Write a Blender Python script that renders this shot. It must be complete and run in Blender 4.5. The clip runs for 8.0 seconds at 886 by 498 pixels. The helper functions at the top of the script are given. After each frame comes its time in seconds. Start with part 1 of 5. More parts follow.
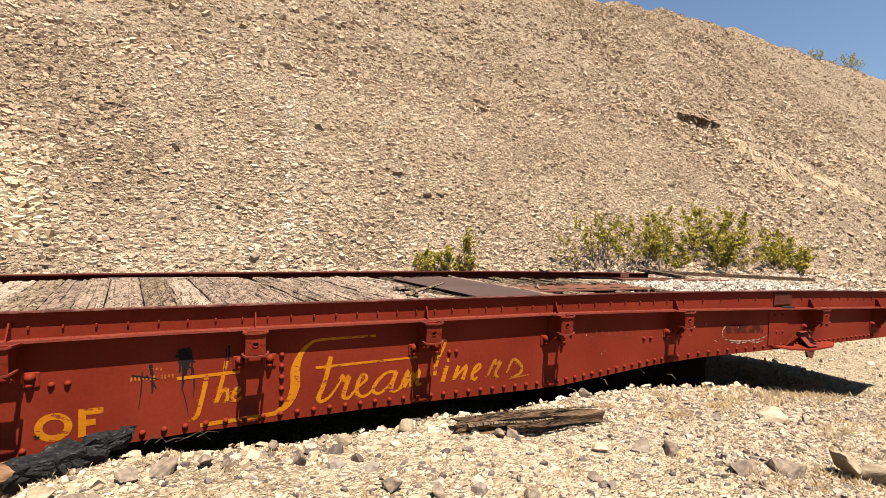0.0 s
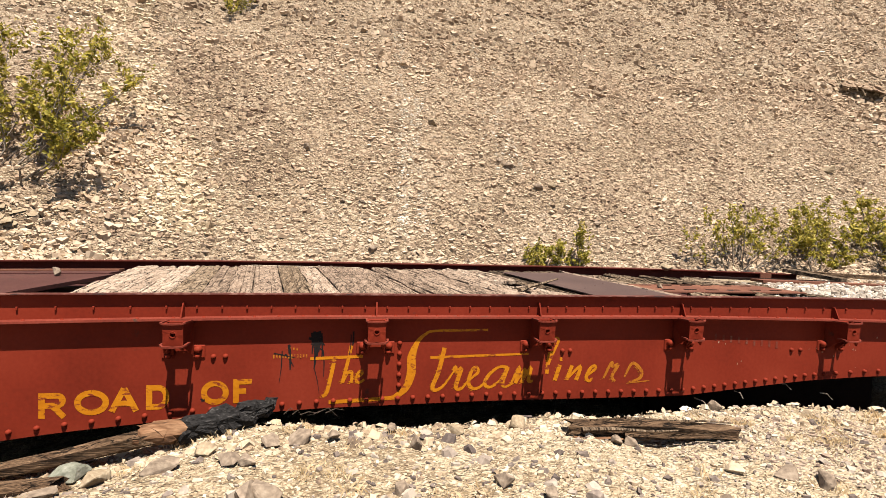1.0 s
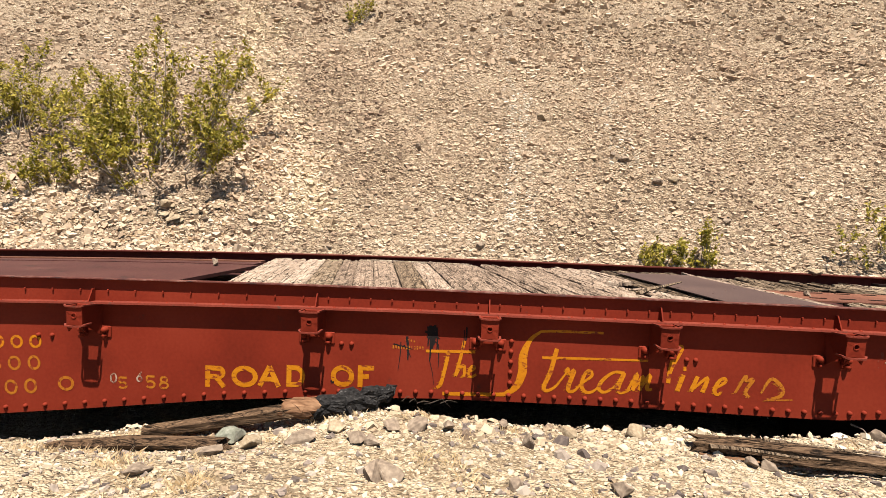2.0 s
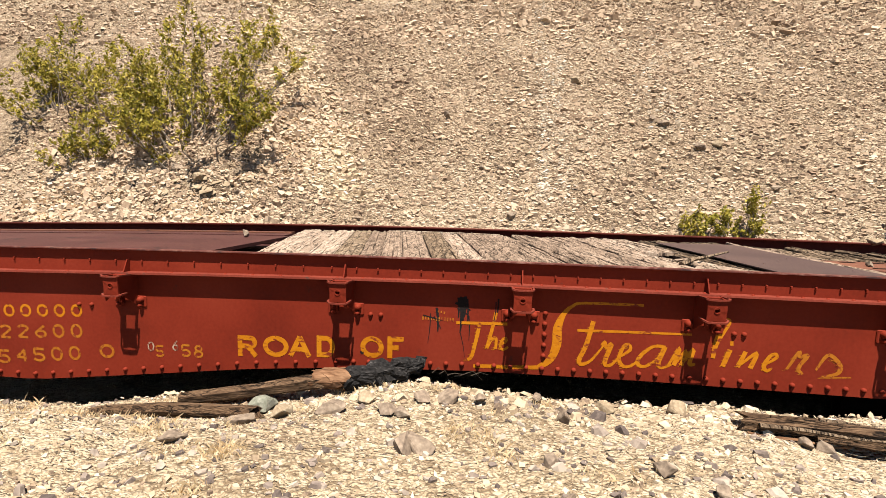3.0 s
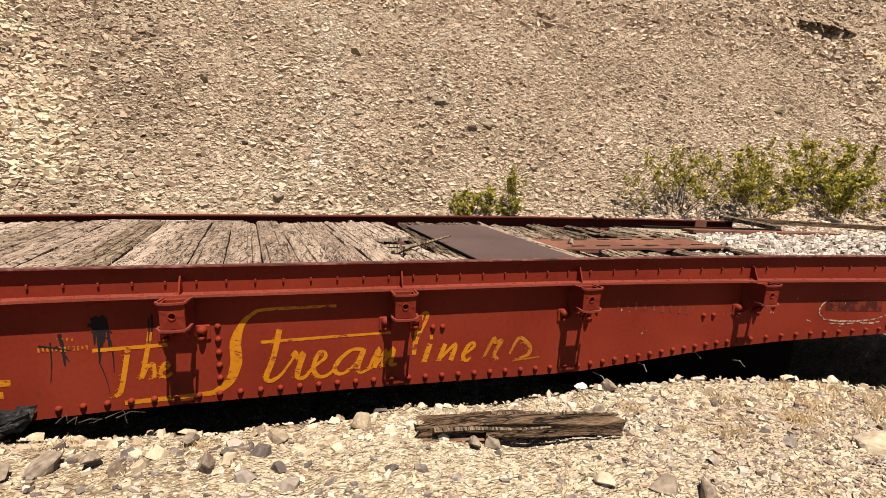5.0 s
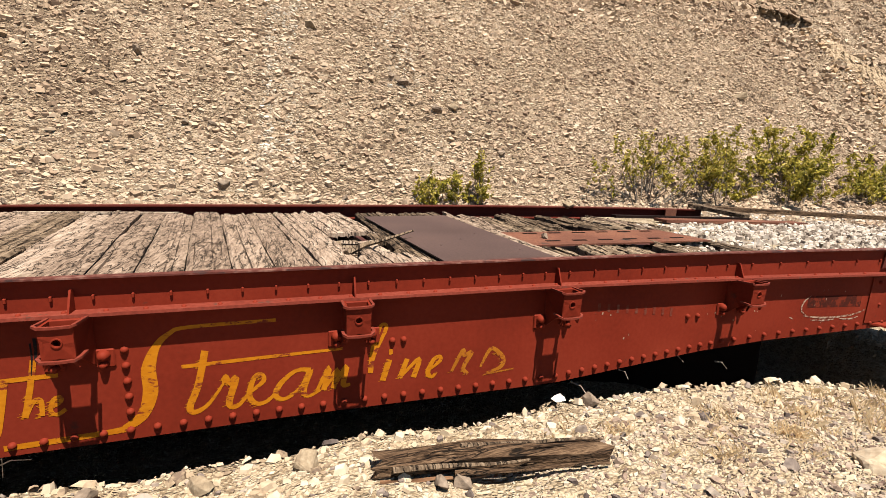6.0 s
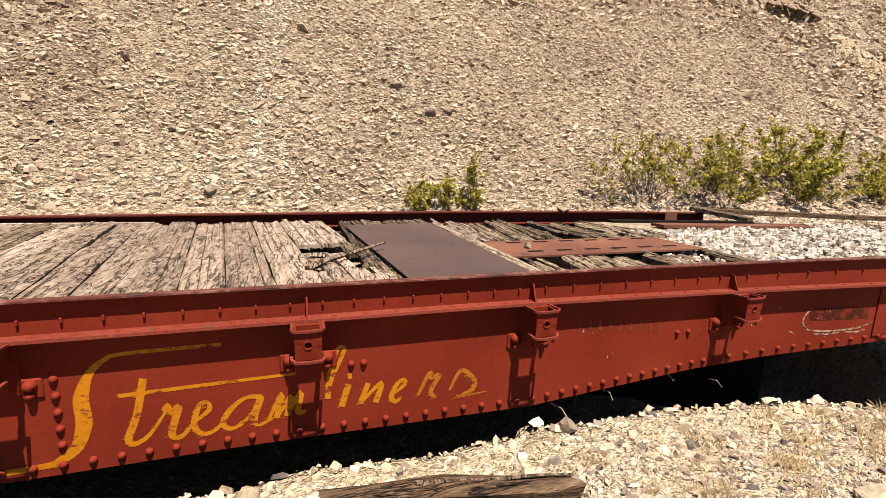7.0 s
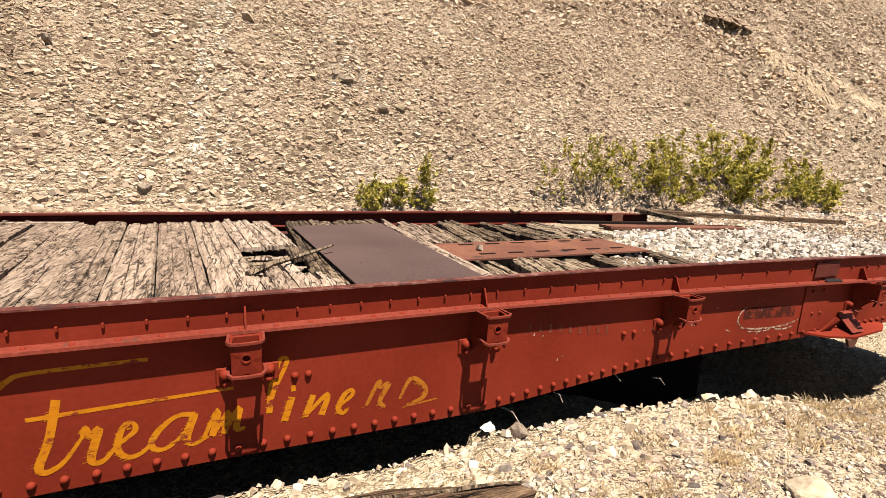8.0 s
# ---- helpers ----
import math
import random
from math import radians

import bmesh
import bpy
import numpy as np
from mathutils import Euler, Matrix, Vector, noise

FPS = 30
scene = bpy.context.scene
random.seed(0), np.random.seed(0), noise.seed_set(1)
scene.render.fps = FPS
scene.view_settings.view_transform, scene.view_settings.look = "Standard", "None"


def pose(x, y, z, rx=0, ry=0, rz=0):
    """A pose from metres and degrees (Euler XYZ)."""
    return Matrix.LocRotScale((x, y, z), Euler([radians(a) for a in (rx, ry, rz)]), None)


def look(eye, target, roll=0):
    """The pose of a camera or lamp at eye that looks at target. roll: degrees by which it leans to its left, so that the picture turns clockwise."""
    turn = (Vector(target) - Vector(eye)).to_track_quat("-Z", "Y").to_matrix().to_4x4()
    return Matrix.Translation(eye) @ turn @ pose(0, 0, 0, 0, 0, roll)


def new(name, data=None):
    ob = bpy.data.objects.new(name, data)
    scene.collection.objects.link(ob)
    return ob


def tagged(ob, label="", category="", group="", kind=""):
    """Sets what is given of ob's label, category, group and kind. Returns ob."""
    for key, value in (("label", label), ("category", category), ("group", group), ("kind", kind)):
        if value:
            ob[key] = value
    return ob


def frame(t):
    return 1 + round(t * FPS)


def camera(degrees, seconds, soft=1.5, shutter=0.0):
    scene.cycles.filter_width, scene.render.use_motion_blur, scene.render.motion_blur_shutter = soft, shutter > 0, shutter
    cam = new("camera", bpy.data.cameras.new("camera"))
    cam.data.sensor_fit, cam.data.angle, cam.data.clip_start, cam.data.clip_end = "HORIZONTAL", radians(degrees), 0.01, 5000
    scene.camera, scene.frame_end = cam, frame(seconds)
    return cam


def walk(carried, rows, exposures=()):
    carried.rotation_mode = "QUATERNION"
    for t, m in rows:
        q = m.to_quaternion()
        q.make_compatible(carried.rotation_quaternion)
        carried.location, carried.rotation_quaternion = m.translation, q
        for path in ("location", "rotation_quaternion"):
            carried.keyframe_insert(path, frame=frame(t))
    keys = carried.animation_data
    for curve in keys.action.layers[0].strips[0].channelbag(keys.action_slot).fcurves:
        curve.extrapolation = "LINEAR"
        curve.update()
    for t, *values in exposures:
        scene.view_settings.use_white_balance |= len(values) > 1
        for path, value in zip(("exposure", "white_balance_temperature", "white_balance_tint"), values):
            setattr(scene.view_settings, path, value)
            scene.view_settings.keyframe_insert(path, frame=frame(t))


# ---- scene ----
cam = camera(88.0, 8.0, soft=0.7)
PATH = [
    (0, (-1.121, -2.991, 1.363), (-0.337, -1.152, 1.343), 1.1),
    (0.5, (-1.146, -2.978, 1.365), (-0.495, -1.087, 1.337), 1.6),
    (1, (-1.161, -2.979, 1.383), (-0.821, -1.009, 1.317), 1.7),
    (1.5, (-1.184, -3.024, 1.41), (-1.157, -1.027, 1.3), 1.7),
    (1.7, (-1.205, -3.025, 1.408), (-1.285, -1.029, 1.31), 2.1),
    (2.8, (-1.256, -2.947, 1.394), (-1.39, -0.96, 1.21), 1.9),
    (3, (-1.247, -2.909, 1.378), (-1.473, -0.935, 1.153), 1.5),
    (3.5, (-1.08, -2.766, 1.388), (-1.321, -0.787, 1.228), 0.7),
    (4, (-0.832, -2.627, 1.371), (-0.727, -0.656, 1.046), 1.3),
    (4.3, (-0.63, -2.6, 1.378), (-0.228, -0.693, 0.929), 1.3),
    (4.5, (-0.548, -2.585, 1.383), (-0.133, -0.666, 1.003), 1.3),
    (5, (-0.351, -2.47, 1.445), (0.127, -0.553, 1.137), 1.5),
    (5.2, (-0.345, -2.416, 1.444), (0.113, -0.501, 1.097), 1.4),
    (6.3, (-0.163, -2.023, 1.486), (0.493, -0.17, 1.117), 1.9),
    (6.5, (-0.108, -1.999, 1.499), (0.461, -0.118, 1.131), 1.3),
    (7, (0.022, -2.012, 1.509), (0.606, -0.135, 1.144), 1.2),
    (7.5, (0.059, -1.978, 1.532), (0.799, -0.161, 1.142), 2.0),
    (8, (0.064, -1.957, 1.53), (0.833, -0.148, 1.161), 2.2),
]
walk(cam, [(t, look(eye, target, roll)) for t, eye, target, roll in PATH],
     [(0, 1.63), (1.5, 1.65), (3, 1.66), (4, 1.57), (5, 1.42), (6.5, 1.54), (7, 1.58), (8, 1.66)])

# ---- world, sun, exposure ----
SUN_EL, SUN_AZ = radians(68), radians(170)  # azimuth clockwise from +y
world = bpy.data.worlds.new("desert_sky")
scene.world = world
world.use_nodes = True
wn = world.node_tree
sky = wn.nodes.new("ShaderNodeTexSky")
sky.sky_type = "NISHITA"
sky.sun_disc = False
sky.sun_elevation, sky.sun_rotation = SUN_EL, SUN_AZ
sky.altitude, sky.air_density, sky.dust_density = 100, 1.0, 0.1
wn.links.new(sky.outputs[0], wn.nodes["Background"].inputs[0])
wn.nodes["Background"].inputs[1].default_value = 0.045
sun = new("sun", bpy.data.lights.new("sun", "SUN"))
sun.data.energy, sun.data.angle, sun.data.color = 5.6, radians(0.55), (1.0, 0.925, 0.82)
to_sun = Vector((math.sin(SUN_AZ) * math.cos(SUN_EL), math.cos(SUN_AZ) * math.cos(SUN_EL), math.sin(SUN_EL)))
sun.matrix_world = look(to_sun * 30, (0, 0, 0))


# ---- materials ----
DEPTH = 0.445  # one tone for all paint, wood and stone


def toned(c):
    return (c[0] * DEPTH, c[1] * DEPTH, c[2] * DEPTH, 1)


def material(name, stops, scale=4.0, fine=60.0, rough=0.8, bump=0.3, island=0.0, objrand=0.0, stretch=(1, 1, 1), metal=0.0, spec=0.1,
             bump_scale=None, bump_dist=0.01, wear=None, wear_at=0.62, wear_scale=9.0, detail=8.0, broad=0.45, crack=None):
    """Colour from two noises (broad and fine), optional per-piece variation, a second worn colour, and bump."""
    m = bpy.data.materials.new(name)
    m.use_nodes = True
    nt = m.node_tree
    n, L = nt.nodes, nt.links
    b = n["Principled BSDF"]
    co = n.new("ShaderNodeTexCoord")
    mp = n.new("ShaderNodeMapping")
    mp.inputs["Scale"].default_value = stretch
    L.new(co.outputs["Object"], mp.inputs[0])
    a = n.new("ShaderNodeTexNoise")
    a.inputs["Scale"].default_value, a.inputs["Detail"].default_value = scale, detail
    f = n.new("ShaderNodeTexNoise")
    f.inputs["Scale"].default_value, f.inputs["Detail"].default_value = fine, 4
    for t in (a, f):
        L.new(mp.outputs[0], t.inputs["Vector"])
    mix = n.new("ShaderNodeMath")
    mix.operation = "MULTIPLY_ADD"
    mix.inputs[1].default_value, mix.inputs[2].default_value = 1 - broad, 0.0
    L.new(f.outputs[0], mix.inputs[0])
    add = n.new("ShaderNodeMath")
    add.operation = "MULTIPLY_ADD"
    add.inputs[1].default_value = broad
    L.new(a.outputs[0], add.inputs[0])
    L.new(mix.outputs[0], add.inputs[2])
    val = add.outputs[0]
    for amount, node, out in ((island, "ShaderNodeNewGeometry", "Random Per Island"), (objrand, "ShaderNodeObjectInfo", "Random")):
        if amount:
            r = n.new(node)
            k = n.new("ShaderNodeMath")
            k.operation = "MULTIPLY_ADD"
            k.inputs[1].default_value = amount
            L.new(r.outputs[out], k.inputs[0])
            L.new(val, k.inputs[2])
            s = n.new("ShaderNodeMath")
            s.operation = "SUBTRACT"
            s.inputs[1].default_value = amount / 2
            L.new(k.outputs[0], s.inputs[0])
            val = s.outputs[0]
    ramp = n.new("ShaderNodeValToRGB")
    while len(ramp.color_ramp.elements) < len(stops):
        ramp.color_ramp.elements.new(0.5)
    for e, (p, c) in zip(ramp.color_ramp.elements, stops):
        e.position, e.color = p, toned(c)
    L.new(val, ramp.inputs[0])
    col = ramp.outputs[0]
    split = None
    if crack:  # fine dark splits that run with the grain
        cs, cw, cc = crack
        kn = n.new("ShaderNodeTexNoise")
        kn.inputs["Scale"].default_value, kn.inputs["Detail"].default_value, kn.inputs["Distortion"].default_value = cs, 5, 0.6
        L.new(mp.outputs[0], kn.inputs["Vector"])
        kr = n.new("ShaderNodeValToRGB")
        kr.color_ramp.elements.new(0.5)
        for e, (p, g) in zip(kr.color_ramp.elements, ((0.5 - cw, 0), (0.5, 1), (0.5 + cw, 0))):
            e.position, e.color = p, (g, g, g, 1)
        L.new(kn.outputs[0], kr.inputs[0])
        split = kr.outputs[0]
        mx = n.new("ShaderNodeMix")
        mx.data_type = "RGBA"
        L.new(split, mx.inputs[0])
        L.new(col, mx.inputs[6])
        mx.inputs[7].default_value = toned(cc)
        col = mx.outputs[2]
    if wear:
        w = n.new("ShaderNodeTexNoise")
        w.inputs["Scale"].default_value, w.inputs["Detail"].default_value, w.inputs["Roughness"].default_value = wear_scale, 10, 0.7
        L.new(mp.outputs[0], w.inputs["Vector"])
        wr = n.new("ShaderNodeValToRGB")
        wr.color_ramp.elements[0].position, wr.color_ramp.elements[1].position = wear_at, wear_at + 0.06
        L.new(w.outputs[0], wr.inputs[0])
        mx = n.new("ShaderNodeMix")
        mx.data_type = "RGBA"
        L.new(wr.outputs[0], mx.inputs[0])
        L.new(col, mx.inputs[6])
        mx.inputs[7].default_value = toned(wear)
        col = mx.outputs[2]
    L.new(col, b.inputs["Base Color"])
    b.inputs["Roughness"].default_value, b.inputs["Metallic"].default_value = rough, metal
    b.inputs["Specular IOR Level"].default_value = spec
    if bump:
        bp = n.new("ShaderNodeBump")
        bp.inputs["Strength"].default_value, bp.inputs["Distance"].default_value = bump, bump_dist
        if bump_scale:
            g = n.new("ShaderNodeTexNoise")
            g.inputs["Scale"].default_value, g.inputs["Detail"].default_value = bump_scale, 6
            L.new(mp.outputs[0], g.inputs["Vector"])
            L.new(g.outputs[0], bp.inputs["Height"])
        elif split:
            dn = n.new("ShaderNodeMath")
            dn.operation = "SUBTRACT"
            L.new(val, dn.inputs[0]), L.new(split, dn.inputs[1])
            L.new(dn.outputs[0], bp.inputs["Height"])
        else:
            L.new(val, bp.inputs["Height"])
        L.new(bp.outputs[0], b.inputs["Normal"])
    return m


RED = material("red_oxide_paint", [(0.3, (0.172, 0.0195, 0.0085)), (0.5, (0.245, 0.0285, 0.0125)), (0.7, (0.30, 0.041, 0.019))], 1.7, 45, 0.7, 0.05, spec=0.06, broad=0.7,
               wear=(0.13, 0.035, 0.022), wear_at=0.64, wear_scale=5)
RED_TOP = material("weathered_red_paint", [(0.3, (0.15, 0.024, 0.014)), (0.55, (0.24, 0.042, 0.024)), (0.75, (0.31, 0.075, 0.048))], 3, 60, 0.7, 0.2, spec=0.1,
                   wear=(0.12, 0.05, 0.035), wear_at=0.6, wear_scale=12)
LIP = material("worn_lip_paint", [(0.3, (0.06, 0.018, 0.014)), (0.5, (0.14, 0.04, 0.03)), (0.7, (0.34, 0.18, 0.14))], 4, 30, 0.55, 0.2, wear=(0.06, 0.03, 0.028), wear_at=0.55, wear_scale=6)
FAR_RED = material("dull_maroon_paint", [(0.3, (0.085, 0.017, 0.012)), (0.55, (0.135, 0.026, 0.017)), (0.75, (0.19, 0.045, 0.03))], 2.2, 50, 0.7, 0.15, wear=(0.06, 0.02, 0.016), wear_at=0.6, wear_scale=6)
PLUM = material("dull_plum_steel", [(0.3, (0.06, 0.022, 0.020)), (0.55, (0.11, 0.042, 0.036)), (0.75, (0.17, 0.075, 0.06))], 2.2, 60, 0.6, 0.2, wear=(0.035, 0.02, 0.018), wear_at=0.58, wear_scale=5)
RUST = material("rusted_steel", [(0.3, (0.11, 0.042, 0.028)), (0.5, (0.19, 0.075, 0.047)), (0.7, (0.30, 0.13, 0.075))], 2.5, 70, 0.75, 0.3, wear=(0.06, 0.04, 0.035),
                wear_at=0.6, wear_scale=4)
PLATE = material("dark_weathered_plate", [(0.3, (0.070, 0.040, 0.035)), (0.5, (0.105, 0.064, 0.056)), (0.72, (0.15, 0.088, 0.07))], 1.6, 70, 0.7, 0.12, spec=0.15)
# near-black, to put the shade under the car into the colour; dark bars share it
BLACK = material("shadow_black_steel", [(0.3, (0.012, 0.008, 0.007)), (0.7, (0.03, 0.016, 0.013))], 3, 40, 0.95, 0.2, spec=0.05)
YELLOW = material("worn_yellow_paint", [(0.3, (0.50, 0.150, 0.004)), (0.5, (0.64, 0.22, 0.006)), (0.7, (0.72, 0.275, 0.012))], 5, 50, 0.6, 0.05,
                  wear=(0.24, 0.034, 0.015), wear_at=0.545, wear_scale=26, stretch=(0.45, 1, 1))
FADED = material("faded_yellow_paint", [(0.3, (0.40, 0.115, 0.008)), (0.7, (0.58, 0.21, 0.018))], 5, 50, 0.6, 0.05, wear=(0.24, 0.034, 0.015), wear_at=0.53, wear_scale=30)
GHOST = material("chalk_white_paint", [(0.3, (0.42, 0.25, 0.17)), (0.7, (0.62, 0.46, 0.34))], 5, 50, 0.7, 0.05, wear=(0.2, 0.05, 0.03), wear_at=0.48, wear_scale=28)
GHOST_DIM = material("nearly_gone_white_paint", [(0.3, (0.14, 0.035, 0.022)), (0.7, (0.27, 0.10, 0.065))], 5, 50, 0.7, 0.05, wear=(0.2, 0.034, 0.018), wear_at=0.44, wear_scale=28)
TAR = material("black_tar_paint", [(0.3, (0.012, 0.010, 0.010)), (0.7, (0.03, 0.02, 0.018))], 8, 60, 0.8, 0.1, spec=0.08, wear=(0.2, 0.04, 0.025), wear_at=0.6, wear_scale=22)
TAR_DIM = material("dark_worn_paint", [(0.3, (0.05, 0.012, 0.008)), (0.7, (0.10, 0.02, 0.012))], 8, 60, 0.9, 0.1, spec=0.05, wear=(0.2, 0.03, 0.014), wear_at=0.5, wear_scale=14)
WOOD = material("weathered_deck_wood", [(0.30, (0.13, 0.088, 0.062)), (0.42, (0.31, 0.218, 0.156)), (0.54, (0.47, 0.347, 0.256)), (0.68, (0.64, 0.505, 0.39))], 2.2, 9, 0.9, 0.9,
                objrand=0.2, stretch=(12, 1.9, 4), bump_dist=0.008, wear=(0.13, 0.09, 0.062), wear_at=0.66, wear_scale=1.1, crack=(1.9, 0.024, (0.03, 0.02, 0.013)))
WOOD_DARK = material("dark_weathered_wood", [(0.32, (0.04, 0.026, 0.017)), (0.44, (0.16, 0.108, 0.068)), (0.56, (0.31, 0.22, 0.145)), (0.72, (0.50, 0.38, 0.265))], 2.4, 9, 0.9, 0.9,
                     objrand=0.22, stretch=(12, 1.6, 4), bump_dist=0.008, crack=(2.2, 0.03, (0.02, 0.013, 0.009)))
BARE = material("scorched_orange_wood", [(0.36, (0.03, 0.018, 0.012)), (0.5, (0.20, 0.098, 0.05)), (0.68, (0.42, 0.24, 0.135))], 4, 14, 0.9, 0.8, stretch=(1, 4, 4), broad=0.6)
LOGWOOD = material("grey_brown_log", [(0.34, (0.018, 0.010, 0.006)), (0.46, (0.095, 0.054, 0.030)), (0.58, (0.205, 0.125, 0.072)), (0.74, (0.40, 0.265, 0.16))], 3, 18, 0.9, 1.0,
                   stretch=(0.8, 12, 12), bump_dist=0.012, crack=(1.8, 0.018, (0.012, 0.008, 0.006)))
CHAR = material("charred_wood", [(0.36, (0.008, 0.007, 0.007)), (0.55, (0.03, 0.027, 0.026)), (0.66, (0.11, 0.10, 0.095)), (0.75, (0.25, 0.22, 0.2))], 9, 34, 0.8, 1.0, bump_dist=0.025, spec=0.1, stretch=(1, 2.2, 2.2))


def pebbled(name, stops, big, small, depth):
    """Dirt packed with flat pebbles of two sizes."""
    m = bpy.data.materials.new(name)
    m.use_nodes = True
    nt = m.node_tree
    n, L = nt.nodes, nt.links
    b = n["Principled BSDF"]
    co = n.new("ShaderNodeTexCoord")
    wob = n.new("ShaderNodeTexNoise")
    wob.inputs["Scale"].default_value = 14
    L.new(co.outputs["Object"], wob.inputs["Vector"])
    off = n.new("ShaderNodeVectorMath")
    off.operation = "MULTIPLY_ADD"
    off.inputs[1].default_value = (0.05, 0.05, 0.05)
    L.new(wob.outputs["Color"], off.inputs[0])
    L.new(co.outputs["Object"], off.inputs[2])
    heights, greys = [], []
    for sc in (big, small):
        mp = n.new("ShaderNodeMapping")
        mp.inputs["Scale"].default_value = (0.7, 1.0, 1.5)
        L.new(off.outputs[0], mp.inputs[0])
        v = n.new("ShaderNodeTexVoronoi")
        v.inputs["Scale"].default_value = sc
        v.inputs["Randomness"].default_value = 1.0
        L.new(mp.outputs[0], v.inputs["Vector"])
        heights.append(v.outputs["Distance"])
        sep = n.new("ShaderNodeSeparateColor")
        L.new(v.outputs["Color"], sep.inputs[0])
        greys.append(sep.outputs[0])
    broad = n.new("ShaderNodeTexNoise")
    broad.inputs["Scale"].default_value, broad.inputs["Detail"].default_value = 0.6, 8
    L.new(co.outputs["Object"], broad.inputs["Vector"])

    def madd(x, k, y=None, c=0.0):
        q = n.new("ShaderNodeMath")
        q.operation = "MULTIPLY_ADD"
        q.inputs[1].default_value, q.inputs[2].default_value = k, c
        L.new(x, q.inputs[0])
        if y is not None:
            L.new(y, q.inputs[2])
        return q.outputs[0]
    val = madd(greys[0], 0.30, madd(greys[1], 0.34, madd(broad.outputs[0], 0.5)))
    val = madd(heights[1], -0.25, val)
    ramp = n.new("ShaderNodeValToRGB")
    while len(ramp.color_ramp.elements) < len(stops):
        ramp.color_ramp.elements.new(0.5)
    for e, (p, c) in zip(ramp.color_ramp.elements, stops):
        e.position, e.color = p, toned(c)
    L.new(val, ramp.inputs[0])
    L.new(ramp.outputs[0], b.inputs["Base Color"])
    b.inputs["Roughness"].default_value, b.inputs["Specular IOR Level"].default_value = 0.95, 0.2
    tilt = madd(greys[1], 0.5, madd(heights[1], -1.0, madd(heights[0], -1.2, madd(greys[0], 0.6))))
    bp = n.new("ShaderNodeBump")
    bp.inputs["Strength"].default_value, bp.inputs["Distance"].default_value = 1.0, depth
    L.new(tilt, bp.inputs["Height"])
    L.new(bp.outputs[0], b.inputs["Normal"])
    return m


SCREE = pebbled("brown_scree_dirt", [(0.22, (0.15, 0.095, 0.058)), (0.42, (0.42, 0.30, 0.19)), (0.60, (0.60, 0.455, 0.31)), (0.8, (0.76, 0.62, 0.455))], 18, 48, 0.03)
GROUND = pebbled("pale_desert_dirt", [(0.22, (0.28, 0.195, 0.115)), (0.42, (0.56, 0.425, 0.27)), (0.60, (0.69, 0.545, 0.37)), (0.8, (0.80, 0.67, 0.49))], 26, 70, 0.02)
CHIP = material("shale_chips", [(0.20, (0.20, 0.132, 0.092)), (0.34, (0.43, 0.302, 0.204)), (0.54, (0.65, 0.48, 0.332)), (0.80, (0.76, 0.60, 0.44))], 0.45, 35, 0.9, 0.4, island=0.41, broad=0.75)
CHIP_WARM = material("ochre_chips", [(0.25, (0.44, 0.28, 0.155)), (0.5, (0.66, 0.48, 0.315)), (0.75, (0.82, 0.68, 0.51))], 1.0, 35, 0.9, 0.4, island=0.5)
CHIP_PALE = material("pale_chips", [(0.25, (0.44, 0.34, 0.24)), (0.5, (0.66, 0.53, 0.39)), (0.75, (0.84, 0.74, 0.60))], 1.0, 35, 0.9, 0.4, island=0.5)
CHIP_CREAM = material("cream_chips", [(0.25, (0.38, 0.27, 0.17)), (0.5, (0.68, 0.52, 0.34)), (0.75, (0.84, 0.70, 0.50))], 0.8, 30, 0.9, 0.4, island=0.45)
STONE = material("foreground_stones", [(0.20, (0.22, 0.155, 0.11)), (0.34, (0.49, 0.36, 0.235)), (0.54, (0.67, 0.52, 0.355)), (0.8, (0.78, 0.65, 0.475))], 1.2, 40, 0.9, 0.3, island=0.55)
STONE_GREY = material("grey_brown_stones", [(0.22, (0.13, 0.10, 0.088)), (0.42, (0.27, 0.21, 0.175)), (0.6, (0.42, 0.335, 0.27)), (0.8, (0.60, 0.50, 0.40))], 2, 40, 0.9, 0.3, island=0.6)
STONE_BROWN = material("purple_brown_chips", [(0.22, (0.17, 0.11, 0.085)), (0.42, (0.32, 0.225, 0.17)), (0.6, (0.47, 0.355, 0.27)), (0.8, (0.63, 0.51, 0.385))], 2, 40, 0.9, 0.3, island=0.6)
BALLAST = material("white_ballast", [(0.22, (0.18, 0.135, 0.105)), (0.40, (0.46, 0.375, 0.30)), (0.58, (0.68, 0.58, 0.48)), (0.8, (0.84, 0.75, 0.64))], 3, 40, 0.9, 0.3, island=0.5)
ROCK_GREY = material("grey_rock", [(0.3, (0.16, 0.118, 0.088)), (0.5, (0.32, 0.24, 0.175)), (0.7, (0.52, 0.41, 0.305))], 5, 40, 0.85, 0.6)
ROCK_TAN = material("tan_rock", [(0.3, (0.24, 0.17, 0.11)), (0.5, (0.42, 0.32, 0.21)), (0.7, (0.58, 0.48, 0.34))], 7, 50, 0.9, 0.6)
ROCK_GREEN = material("grey_green_rock", [(0.3, (0.16, 0.16, 0.12)), (0.5, (0.27, 0.27, 0.21)), (0.7, (0.45, 0.43, 0.36))], 9, 60, 0.85, 0.6)
CHIP_LEDGE = material("brown_ledge_rock", [(0.3, (0.19, 0.12, 0.078)), (0.5, (0.36, 0.25, 0.168)), (0.7, (0.54, 0.40, 0.28))], 2.5, 22, 0.95, 0.9, bump_dist=0.05)
ROCK_PALE = material("pale_outcrop", [(0.3, (0.44, 0.325, 0.21)), (0.5, (0.64, 0.50, 0.345)), (0.7, (0.78, 0.65, 0.48))], 3, 30, 0.95, 0.8)
